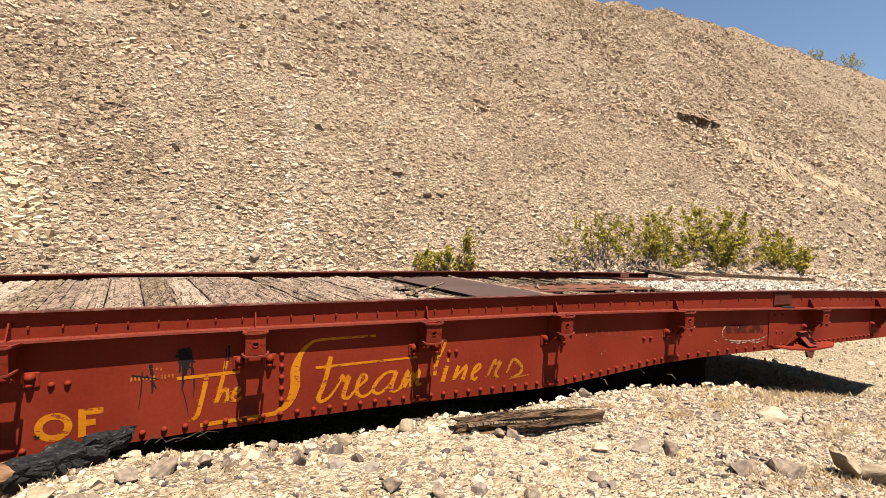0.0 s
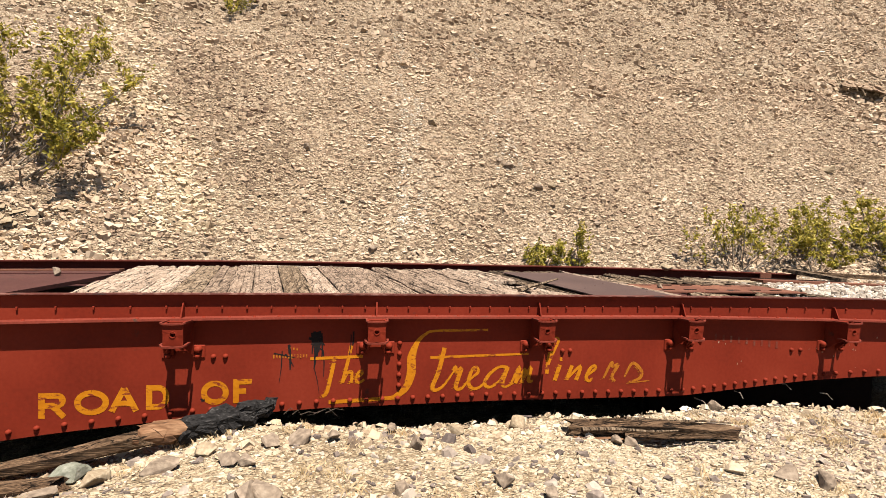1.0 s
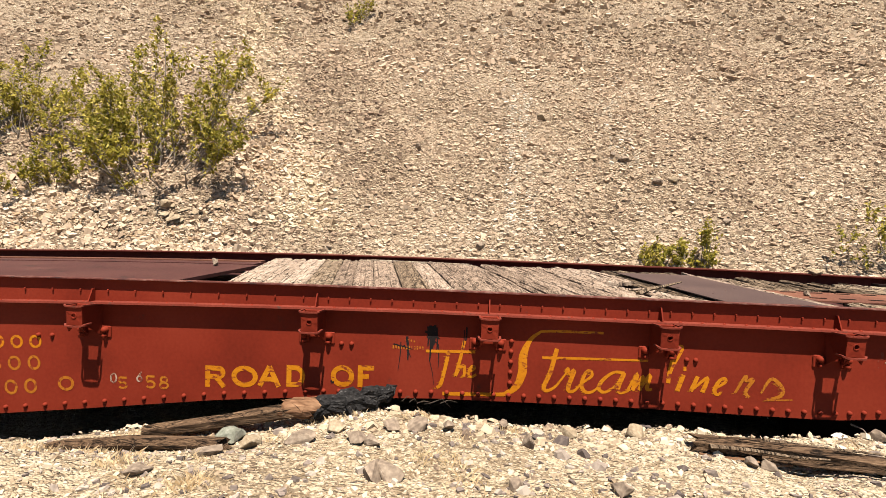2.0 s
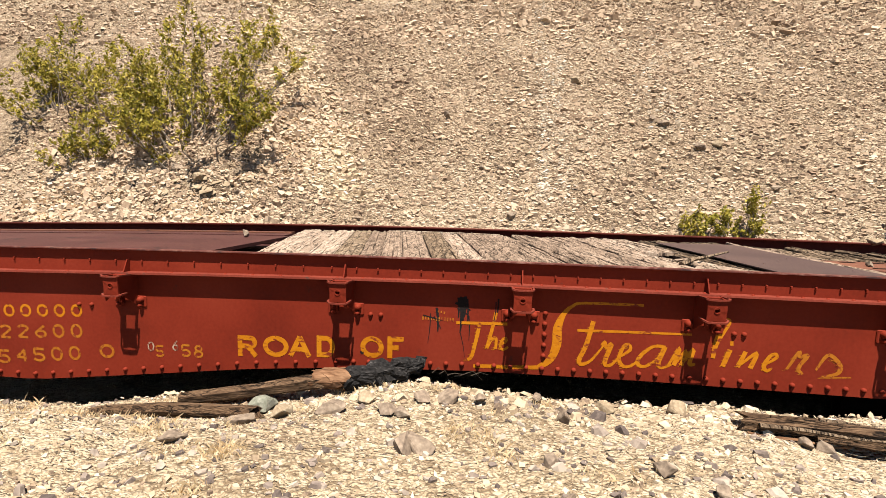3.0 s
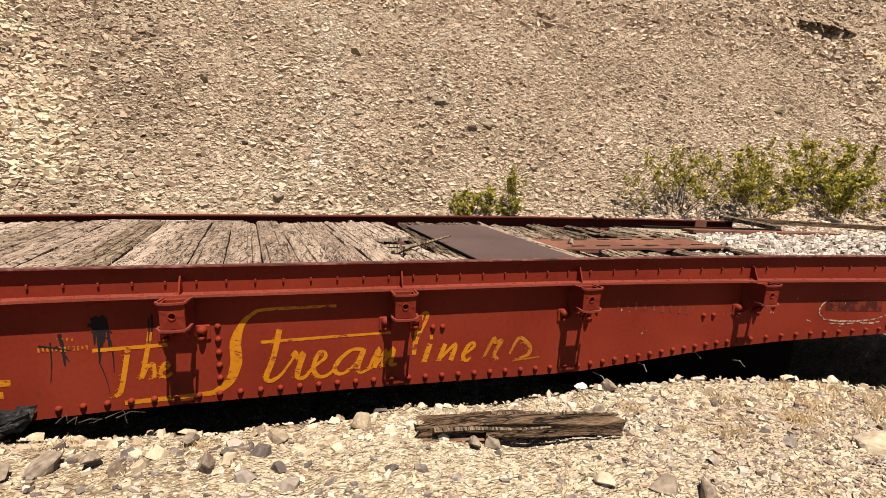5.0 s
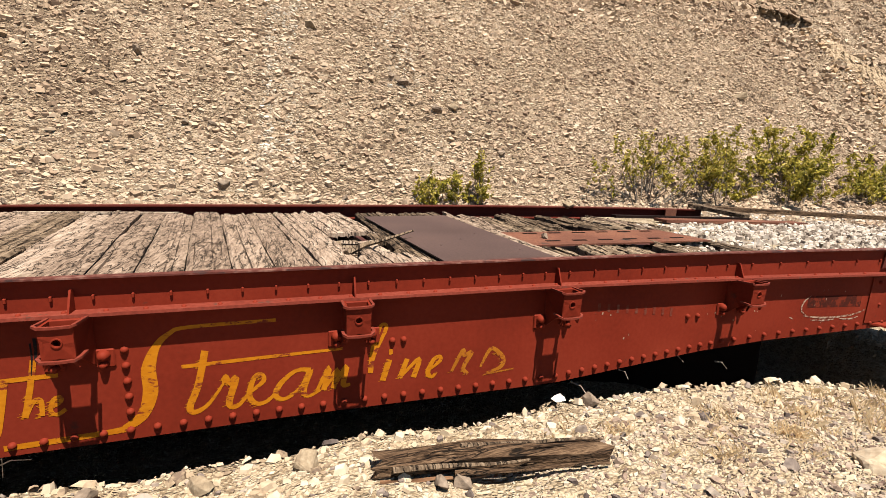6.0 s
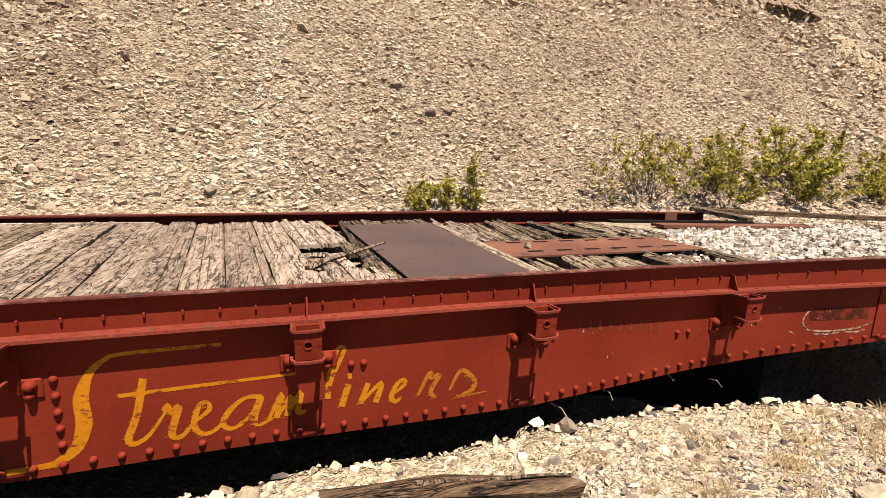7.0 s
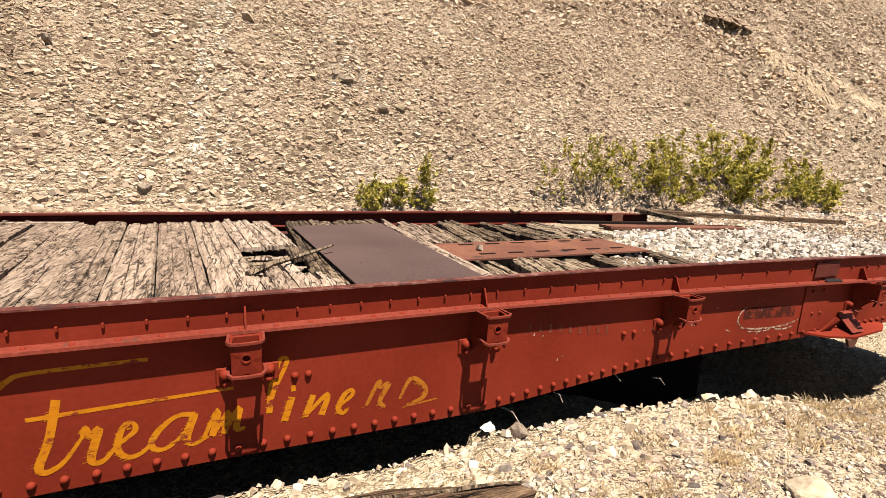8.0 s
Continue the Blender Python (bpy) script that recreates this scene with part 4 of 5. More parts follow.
# black runs of tar paint
for xa, za, xb, zb, w in ((-1.61, 0.66, -1.60, 0.50, 0.018), (-1.65, 0.62, -1.665, 0.42, 0.007), (-1.63, 0.60, -1.58, 0.52, 0.01), (-1.470, 0.735, -1.468, 0.60, 0.016), (-1.455, 0.742, -1.452, 0.545, 0.018), (-1.440, 0.738, -1.437, 0.585, 0.021), (-1.424, 0.745, -1.428, 0.61, 0.017), (-1.412, 0.73, -1.408, 0.555, 0.012), (-1.49, 0.70, -1.39, 0.655, 0.018), (-1.475, 0.665, -1.41, 0.625, 0.012), (-1.45, 0.62, -1.455, 0.50, 0.016),
                          (-1.40, 0.62, -1.395, 0.45, 0.008), (-1.452, 0.50, -1.42, 0.34, 0.005), (-1.213, 0.74, -1.222, 0.62, 0.012), (-1.228, 0.72, -1.238, 0.585, 0.007), (-1.70, 0.605, -1.57, 0.575, 0.010)):
    bm = bmesh.new()
    stroke(bm, [(xa, za), ((xa + xb) / 2 + 0.004, (za + zb) / 2), (xb, zb)], [w, w * 0.9, w * 0.4])
    part("tar_run", bm, TAR, side_sill, "black tar paint run down the sill")
bm = bmesh.new()
stroke(bm, [(-2.112, 0.334), (-2.108, 0.314)], [0.026, 0.020], 2)
part("bullet_hole", bm, TAR, side_sill)
bm = bmesh.new()
stroke(bm, [(3.14, 0.60), (3.70, 0.57)], [0.085, 0.085], 2)
part("tar_patch", bm, TAR_DIM, side_sill, "painted-out dark rectangle")

# ---- inner frame, floor and far side ----
bm = bmesh.new()
along(bm, rect(0.06, 2.72, 0.80, 0.815), CAR0, 4.9, 0.5)
part("floor_plate", bm, PLUM, flatcar, "dull red steel floor under the deck")
# underframe parts coloured near-black so that the space below stays in deep shade
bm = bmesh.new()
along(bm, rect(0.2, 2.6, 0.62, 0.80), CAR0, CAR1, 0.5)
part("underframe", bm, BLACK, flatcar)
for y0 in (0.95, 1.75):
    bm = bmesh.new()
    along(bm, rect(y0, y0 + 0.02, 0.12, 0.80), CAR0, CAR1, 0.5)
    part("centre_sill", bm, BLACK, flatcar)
# unseen sheet added to stop light coming in under the far side
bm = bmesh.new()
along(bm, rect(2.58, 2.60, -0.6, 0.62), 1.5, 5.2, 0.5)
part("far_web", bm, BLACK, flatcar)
# second unseen sheet added, keeping the gap below the near sill dark
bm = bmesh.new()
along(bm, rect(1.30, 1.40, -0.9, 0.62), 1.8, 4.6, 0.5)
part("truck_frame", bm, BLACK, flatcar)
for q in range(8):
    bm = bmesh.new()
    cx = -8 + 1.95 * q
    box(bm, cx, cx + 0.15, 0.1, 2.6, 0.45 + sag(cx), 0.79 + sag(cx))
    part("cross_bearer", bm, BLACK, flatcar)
bm = bmesh.new()
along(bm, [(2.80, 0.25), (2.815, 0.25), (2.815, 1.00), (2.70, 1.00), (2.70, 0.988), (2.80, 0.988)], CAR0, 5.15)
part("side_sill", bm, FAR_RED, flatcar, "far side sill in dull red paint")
bm = bmesh.new()
along(bm, rect(2.70, 2.80, 0.86, 0.872), CAR0, 4.95)
part("ledge", bm, RED_TOP, flatcar)
for y0, y1, z1, mat in ((1.95, 2.20, 0.925, PLUM), (2.30, 2.42, 0.93, RUST), (0.05, 1.80, 0.93, PLUM)):
    bm = bmesh.new()
    along(bm, rect(y0, y1, z1 - 0.03, z1), CAR0, -2.85 - 0.34 * y1, 0.5)
    part("floor_strip", bm, mat, flatcar, "bare red steel floor strip")
bm = bmesh.new()
box(bm, 4.42, 4.60, 2.685, 2.698, 0.86, 0.955)
part("patch", bm, RUST, flatcar)

# patched end of the near sill: step plate, bent flap, gusset, splice plate and burnt patch
def slab(bm, pts, lift):
    """A plate from its corner points, given thickness along lift."""
    a = [bm.verts.new(p) for p in pts]
    b = [bm.verts.new(Vector(p) + Vector(lift)) for p in pts]
    bm.faces.new(a[::-1]), bm.faces.new(b)
    for q in range(len(a)):
        bm.faces.new((a[q], a[(q + 1) % len(a)], b[(q + 1) % len(b)], b[q]))
    bmesh.ops.recalc_face_normals(bm, faces=bm.faces[:])


zb = belly(4.3)
bm = bmesh.new()
slab(bm, [(3.84, 0.0, zb + 0.03), (4.02, -0.07, zb + 0.0), (4.30, -0.12, zb - 0.02), (4.72, -0.10, zb - 0.012), (4.86, -0.04, zb + 0.0), (4.80, 0.0, zb + 0.015)], (0, 0, 0.016))
part("step_plate", bm, RED, flatcar, "bent steel step plate under the sill")
bm = bmesh.new()
slab(bm, [(4.02, -0.012, zb + 0.03), (4.16, -0.012, zb + 0.03), (4.155, -0.06, zb + 0.13), (4.13, -0.05, zb + 0.15)], (0.0, -0.012, 0))
part("gusset", bm, RED, flatcar)
bm = bmesh.new()  # a flap torn up from the plate and curled over
for q in range(7):
    f0, f1 = q / 7, (q + 1) / 7
    curl = lambda f: (0.10 * math.sin(f * 2.6), zb + 0.02 + 0.15 * math.sin(f * 1.9))
    (ya, za), (yb, zc) = curl(f0), curl(f1)
    slab(bm, [(4.28 - 0.05 * f0, -0.10 + ya, za), (4.44 - 0.02 * f0, -0.10 + ya, za), (4.44 - 0.02 * f1, -0.10 + yb, zc), (4.28 - 0.05 * f1, -0.10 + yb, zc)], (0, -0.006, 0.004))
bmesh.ops.remove_doubles(bm, verts=bm.verts[:], dist=0.0005)
part("bent_flap", bm, RED_TOP, flatcar, "torn steel flap curled upwards")
bm = bmesh.new()
slab(bm, [(4.22, -0.115, zb - 0.02), (4.36, -0.115, zb - 0.02), (4.33, -0.110, zb - 0.10), (4.26, -0.110, zb - 0.085)], (0, 0.02, 0))
part("bent_flap", bm, RUST, flatcar)
bm = bmesh.new()
slab(bm, [(3.77, -0.004, zb + 0.05), (4.06, -0.004, zb + 0.05), (4.09, -0.004, lip(4.0) - 0.14), (4.03, -0.004, lip(4.0) - 0.10), (4.10, -0.004, lip(4.0) - 0.02), (3.78, -0.004, lip(4.0) - 0.02)], (0, -0.004, 0))
splice = part("splice_plate", bm, RED, side_sill, "overlapping riveted plate at the joint of the sill")
for dx in (3.86, 3.99):
    rivet(RIVET, "rivet", dx, -0.008, lip(4.0) - 0.06, splice)
bm = bmesh.new()
slab(bm, [(3.84, -0.012, TOP - 0.145 + sag(4)), (4.13, -0.012, TOP - 0.145 + sag(4)), (4.12, -0.014, TOP - 0.035 + sag(4)), (4.06, -0.014, TOP - 0.028 + sag(4)), (3.90, -0.014, TOP - 0.038 + sag(4)), (3.85, -0.014, TOP - 0.03 + sag(4))], (0, 0.010, 0))
part("patch_plate", bm, FAR_RED, flatcar, "rusted patch plate below the top edge")
bm = bmesh.new()
slab(bm, [(3.92, -0.055, lip(4) + 0.016), (4.10, -0.062, lip(4) + 0.012), (4.14, -0.02, lip(4) + 0.02), (3.96, -0.018, lip(4) + 0.028)], (0, 0, 0.006))
part("scorched_scrap", bm, TAR, flatcar, "scorched torn scrap lying on the flange")


def plank(x0, x1, y0, y1, z, skew=0.0, mat=None, thick=0.05, seed=0, name="plank", tilt=0.0, jag=0.05, skew1=None, rough=1.0):
    """A weathered deck board across the car, split along the grain into ragged strips and checked across."""
    r = random.Random(seed)
    bm = bmesh.new()
    w = x1 - x0
    m = max(2, round(w / 0.042))
    cuts = [0.0] + sorted((k + r.uniform(-0.28, 0.28)) / m for k in range(1, m)) + [1.0]
    breaks = sorted([0.33 + r.uniform(-0.02, 0.02), 0.68 + r.uniform(-0.02, 0.02)] + [r.uniform(0.08, 0.94) for _ in range(r.randint(1, 4))]) if y1 - y0 > 0.8 else []
    fs = sorted(set([q / 22 for q in range(23)] + [b + d for b in breaks for d in (-0.004, 0.0, 0.004)]))
    ph = r.uniform(0, 50)
    steps = [[r.uniform(-0.006, 0.006) * rough for _ in range(m)] for _ in range(len(breaks) + 1)]
    cols = []  # place across the board, strip, 1 for the bottom of a crack
    for k in range(m):
        g = 0.0035 / w
        a, b = cuts[k] + (g if k else 0), cuts[k + 1] - (g if k < m - 1 else 0)
        cols += [(a, k, 0), (a + (b - a) * r.uniform(0.35, 0.65), k, 0), (b, k, 0)]
        if k < m - 1:
            cols.append((cuts[k + 1], k, 1))
    ends = [(r.uniform(-jag, jag) * 0.5, r.uniform(-jag, jag)) for _ in range(m)]
    deep = [r.uniform(-0.2, 0.55) for _ in range(m)]
    grid = []
    for f in fs:
        seg = sum(b < f for b in breaks)
        cross = any(abs(f - b) < 1e-6 for b in breaks)
        row = []
        for b, k, crack in cols:
            ya, yb = max(0.04, y0 + ends[k][0]), y1 + ends[k][1]
            yy = ya + (yb - ya) * f
            wob = 0.006 * noise.noise((cuts[k] * 9 + ph, yy * 3.0, seed)) * (0.4 + rough * 0.6)
            sk = skew + ((skew if skew1 is None else skew1) - skew) * b
            xx = x0 + w * b + sk * (yy - y0) + wob
            zz = z + sag(xx) + tilt * (yy - y0) + steps[seg][k] + 0.007 * rough * noise.noise((k * 1.7 + ph, yy * 2.6, 3.0)) + 0.005 * rough * noise.noise((b * 40, yy * 16 + ph, 1.0))
            if crack:
                zz -= 0.026 * max(0.0, min(1.0, deep[k] + 0.9 * noise.noise((k * 3.3 + ph, yy * 2.0, 7.0))))
            if b in (0.0, 1.0):
                zz -= 0.014
            if cross and noise.noise((k * 1.1 + ph, f * 9, 5.0)) > -0.25:
                zz -= 0.014
            row.append(bm.verts.new((xx, yy, zz)))
        grid.append(row)
    for a, b in zip(grid, grid[1:]):
        for q in range(len(cols) - 1):
            bm.faces.new((a[q], a[q + 1], b[q + 1], b[q]))
    res = bmesh.ops.extrude_face_region(bm, geom=bm.faces[:])
    for v in [g for g in res["geom"] if isinstance(g, bmesh.types.BMVert)]:
        v.co.z -= thick
    bmesh.ops.recalc_face_normals(bm, faces=bm.faces[:])
    return part(name, bm, mat or WOOD, flatcar)


xx, s = -2.93, 0
while xx < 0.44:
    s += 1
    w = random.uniform(0.13, 0.22)
    sk, sk1 = (float(np.interp(c, (-3.0, -2.0, -1.2, -0.5, 0.3), (-0.28, -0.22, -0.17, -0.155, -0.12))) for c in (xx, xx + w))
    y1 = 2.48 + random.uniform(-0.07, 0.05)
    if xx > 0.06:  # the burst boards beside the plate
        plank(xx, xx + w, 0.06, 0.40 - 0.35 * max(0, xx - 0.1), 0.955, sk, seed=s, jag=0.14)
        plank(xx + sk * 1.14, xx + w + sk1 * 1.14, 1.20, y1, 0.955, sk, seed=s + 70, jag=0.12, thick=0.028, skew1=sk1)
    else:
        plank(xx, xx + w, 0.055, y1, 0.955 + random.uniform(-0.008, 0.010), sk, WOOD_DARK if xx < -1.5 and s % 4 == 0 else WOOD, seed=s, skew1=sk1)
    xx += w + 0.005
# splintered remnants in the hole
for q, (xa, xb, ya, yb, zz, sk) in enumerate(((0.02, 0.10, 0.50, 0.95, 0.90, 0.5), (0.12, 0.20, 0.55, 1.0, 0.89, 0.4), (0.27, 0.33, 0.07, 0.70, 0.965, -0.10), (0.40, 0.53, 0.05, 0.62, 0.94, -0.10), (0.30, 0.39, 0.85, 1.6, 0.945, -0.10))):
    plank(xa, xb, ya, yb, zz, sk, WOOD_DARK if q > 2 else WOOD, 0.035, seed=200 + q, jag=0.09)
bm = bmesh.new()
tube(bm, [(0.04, 0.42, 0.955), (0.16, 0.52, 0.985), (0.31, 0.64, 0.995), (0.52, 0.80, 1.02)], 0.022, 0.007, 5)
part("splinter", bm, WOOD_DARK, flatcar)
rs2 = random.Random(8)
for q in range(9):  # torn strips left lying in the hole
    bm = bmesh.new()
    xa, ya, za = rs2.uniform(-0.02, 0.12), rs2.uniform(0.42, 1.1), rs2.uniform(0.90, 0.935)
    ln, dy, th = rs2.uniform(0.14, 0.36), rs2.uniform(-0.12, 0.14), rs2.uniform(0.008, 0.02)
    tube(bm, [(xa, ya, za), (xa + ln * 0.5, ya + dy * 0.5, za + rs2.uniform(-0.01, 0.015)), (xa + ln, ya + dy, za + rs2.uniform(-0.02, 0.02))], th, th * 0.4, 5)
    part("splinter", bm, (WOOD, WOOD_DARK)[q % 3 == 0], flatcar)

bm = bmesh.new()
vs = [(0.37, 1.98), (0.50, 0.03), (1.15, 0.03), (1.15, 2.04)]
t1 = [bm.verts.new((a, b, 0.972)) for a, b in vs]
t0 = [bm.verts.new((a, b, 0.964)) for a, b in vs]
bm.faces.new(t1[::-1]), bm.faces.new(t0)
for q in range(4):
    bm.faces.new((t1[q], t1[(q + 1) % 4], t0[(q + 1) % 4], t0[q]))
bmesh.ops.recalc_face_normals(bm, faces=bm.faces[:])
deck_plate = part("deck_plate", bm, PLATE, flatcar, "dark weathered steel plate patching the deck")
for q, (a, b) in enumerate(((0.62, 0.5), (0.82, 0.7), (1.0, 0.9), (1.05, 0.3))):
    rivet(DARK_BOLT, "bolt", a, b, 0.972, deck_plate, -90)
# boards under the plate and beyond it
xx, s = 0.36, 300
while xx < 1.0:
    plank(xx, xx + 0.2, 0.06, 2.5, 0.945, 0, WOOD_DARK, seed=s)
    xx, s = xx + 0.21, s + 1
xx = 1.2
while xx < 3.05:
    s += 1
    w = random.uniform(0.09, 0.19)
    if s % 7 != 3:
        plank(xx, xx + w, 1.12 + random.uniform(-0.05, 0.25), 2.45 + random.uniform(-0.35, 0.1), 0.94 + random.uniform(-0.025, 0.015), random.uniform(-0.08, 0.14), WOOD if s % 5 == 1 else WOOD_DARK, seed=s, jag=0.15, tilt=random.uniform(-0.02, 0.02), rough=1.6)
    plank(xx, xx + w, 0.06, 0.56 + random.uniform(-0.10, 0.06), 0.935 + random.uniform(-0.025, 0.015), random.uniform(0.0, 0.25), WOOD_DARK, seed=s + 90, jag=0.10, rough=1.6)
    xx += w + random.uniform(0.005, 0.03)
plank(1.16, 1.24, 0.04, 2.3, 0.968, 0.02, WOOD, 0.03, seed=411, jag=0.15)
bm = bmesh.new()
box(bm, 1.26, 2.80, 0.54, 1.10, 0.945 + sag(2.4), 0.956 + sag(2.4))
rusty = part("rusty_plate", bm, RUST, flatcar, "long rusted steel tread plate with slots")
for q in range(6):
    for yy in (0.66, 1.0):
        bm = bmesh.new()
        box(bm, 1.45 + 0.22 * q, 1.56 + 0.22 * q, yy, yy + 0.03, 0.957 + sag(2.4), 0.960 + sag(2.4))
        part("slot", bm, BLACK, rusty)
n = 5600
x = 2.4 + 4.1 * rng.uniform(0, 1, n)
y = rng.uniform(0.06, 2.3, n)
keep = (y < 1.55 + 0.25 * np.clip(x - 4.6, 0, 3)) & (x > 2.75 - 0.35 * np.sin(y * 4) + 0.15 * lattice(y * 9, x * 0, 3)) & ((y < 1.95) | (x > 4.0))
x, y = x[keep], y[keep]
base = np.array([0.905 + sag(a) for a in x]) + 0.04 * np.clip((x - 2.5) / 1.2, 0, 1) + rng.uniform(-0.008, 0.014, len(x))
scatter("ballast", x, y, sizes(len(x), 0.022, 0.085, 0.042), BALLAST, "white crushed ballast lying on the deck", "ballast", rng=rng, base=base, slope=False, tilt=0.16, flat=0.33, sides=6, taper=(0.45, 0.85))
bm = bmesh.new()
along(bm, rect(0.05, 2.3, 0.86, 0.925), 2.85, CAR1 - 0.05, 0.4)
part("deck_fill", bm, GROUND, flatcar, "pale dirt and gravel filling the deck")


n = 3600
x, y = rng.uniform(4.6, 13.0, n), rng.uniform(2.75, 3.7, n)
scatter("ballast", x, y, sizes(n, 0.03, 0.11, 0.055), BALLAST, "white crushed ballast heaped behind the end of the car", "ballast", rng=rng, tilt=0.2, flat=0.36, sides=6, taper=(0.45, 0.85))


def beam(name, pts, w, h, mat, label, category="beam", parent=None):
    """A squared timber or steel bar through two points, edges worn."""
    a, b = Vector(pts[0]), Vector(pts[1])
    d = (b - a).normalized()
    u = d.cross(Vector((0, 0, 1))).normalized()
    v = u.cross(d)
    bm = bmesh.new()
    rings = []
    for q in range(9):
        c = a + (b - a) * q / 8
        rings.append([bm.verts.new(c + u * (su * w / 2 + 0.1 * w * noise.noise((q * 0.9, su, sv))) + v * (sv * h / 2 + 0.1 * h * noise.noise((q * 0.7 + 9, su, sv)))) for su, sv in ((-1, -1), (1, -1), (1, 1), (-1, 1))])
    for r0, r1 in zip(rings, rings[1:]):
        for q in range(4):
            bm.faces.new((r0[q], r0[(q + 1) % 4], r1[(q + 1) % 4], r1[q]))
    bm.faces.new(rings[0][::-1]), bm.faces.new(rings[-1])
    bmesh.ops.recalc_face_normals(bm, faces=bm.faces[:])
    ob = part(name, bm, mat, parent, label)
    return ob if parent else tagged(ob, label, category)


beam("loose_beam", ((4.98, 2.82, 1.0), (5.18, 2.15, 0.92)), 0.18, 0.05, WOOD_DARK, "dark loose deck board leaning across the frame")
beam("loose_beam", ((5.2, 2.82, 0.965), (9.2, 2.55, 0.80)), 0.22, 0.06, LOGWOOD, "long dark timber beam at the broken edge of the deck")
beam("loose_beam", ((3.3, 2.30, 0.91), (5.2, 2.15, 0.88)), 0.10, 0.05, BLACK, "dark steel bar lying across the open frame")
beam("loose_beam", ((3.5, 1.80, 0.935), (5.4, 1.65, 0.90)), 0.20, 0.03, RUST, "rusted flat bar lying on the ballast")
beam("loose_beam", ((4.9, 2.1, 0.875), (6.0, 2.0, 0.845)), 0.20, 0.03, BLACK, "dark flat bar lying on the ballast")

beam("splintered_board", ((-2.4, 2.53, 0.955), (-1.2, 2.49, 0.950)), 0.06, 0.018, WOOD, "long pale splintered board along the edge of the deck", "board")
# pale rods standing in for slivers of sunlight seen through the gap
for xa, ya, za, xb, yb, zb in ((1.32, 0.068, 0.204, 1.38, -0.028, 0.156), (1.632, 0.034, 0.258, 1.668, -0.014, 0.222), (2.044, 0.064, 0.3, 2.116, 0.016, 0.27), (2.44, 0.064, 0.21, 2.5, 0.016, 0.18)):
    bm = bmesh.new()
    tube(bm, [(xa, ya, za), ((xa + xb) / 2 + 0.01, (ya + yb) / 2, (za + zb) / 2 + 0.012), (xb, yb, zb - 0.01)], 0.006, 0.003, 5)
    tagged(part("dry_stalk", bm, TWIG), "pale thin rod standing in for a sunlit sliver under the sill", "twig", "stalks under the sill")

for q in range(6):  # brush lodged in the gap
    bm = bmesh.new()
    xa, ya = -1.62 + 0.05 * q, rs2.uniform(-0.12, -0.03)
    ln = rs2.uniform(0.06, 0.15)
    tube(bm, [(xa, ya, 0.25), (xa + ln * 0.5, ya + rs2.uniform(-0.05, 0.05), 0.262 + rs2.uniform(-0.005, 0.02)), (xa + ln, ya + rs2.uniform(-0.08, 0.05), 0.255 + rs2.uniform(-0.01, 0.04))], 0.003, 0.0012, 4)
    tagged(part("dry_twig", bm, BURNT_TWIG), "thin grey-brown dry twig on the stones under the sill", "twig", "twigs under the sill")


# ---- timber and rocks on the ground ----
def log(name, pts, radii, mats, label, seed, square=False):
    """A split, knotty log through several points. mats: one material, or (material, label) for further stretches."""
    bm = bmesh.new()
    r = random.Random(seed)
    n, fine = 12, 6
    P = [Vector(p) for p in pts]
    centre, rad = [], []
    for a in range(len(P) - 1):
        for q in range(fine):
            centre.append(P[a].lerp(P[a + 1], q / fine)), rad.append(radii[a] + (radii[a + 1] - radii[a]) * q / fine)
    centre.append(P[-1]), rad.append(radii[-1])
    d = (P[-1] - P[0]).normalized()
    u = d.cross(Vector((0, 0, 1))).normalized()
    v = u.cross(d)
    groove = [r.uniform(0.80, 1.10) for _ in range(n)]
    rings = []
    for q, (c, rr) in enumerate(zip(centre, rad)):
        ring = []
        for a in range(n):
            t = 6.2832 * a / n
            k = groove[a] * (1 + 0.16 * noise.noise((q * 0.35, a * 1.3, seed)))
            cu, cv = math.cos(t), math.sin(t)
            if square:
                s = 1 / max(abs(cu), abs(cv)) ** 0.75
                cu, cv = cu * s, cv * s
            end = r.uniform(-0.03, 0.03) if q in (0, len(centre) - 1) else 0
            ring.append(bm.verts.new(c + d * end + (u * cu + v * cv * 0.85) * rr * k))
        rings.append(ring)
    for a, b in zip(rings, rings[1:]):
        for q in range(n):
            bm.faces.new((a[q], a[(q + 1) % n], b[(q + 1) % n], b[q]))
    bm.faces.new(rings[0][::-1]), bm.faces.new(rings[-1])
    bmesh.ops.recalc_face_normals(bm, faces=bm.faces[:])
    return tagged(part(name, bm, mats), label, "log")


log("weathered_log", [(-3.70, -0.42, zat(-3.70, -0.42) + 0.04), (-3.15, -0.52, 0.5 * (zat(-3.70, -0.42) + zat(-2.52, -0.62)) + 0.05), (-2.52, -0.62, zat(-2.52, -0.62) + 0.035)], [0.042, 0.052, 0.045], LOGWOOD, "split weathered log lying on the gravel beside the car", 4)
burnt = log("burnt_log", [(-3.16, -0.34, zat(-3.16, -0.34) + 0.055), (-2.72, -0.37, 0.165), (-2.28, -0.36, 0.258), (-2.06, -0.31, 0.28)], [0.046, 0.052, 0.058, 0.052], LOGWOOD, "long log burnt black at one end, lying under the sill", 8)
bm = bmesh.new()
r8 = random.Random(5)
rings = []
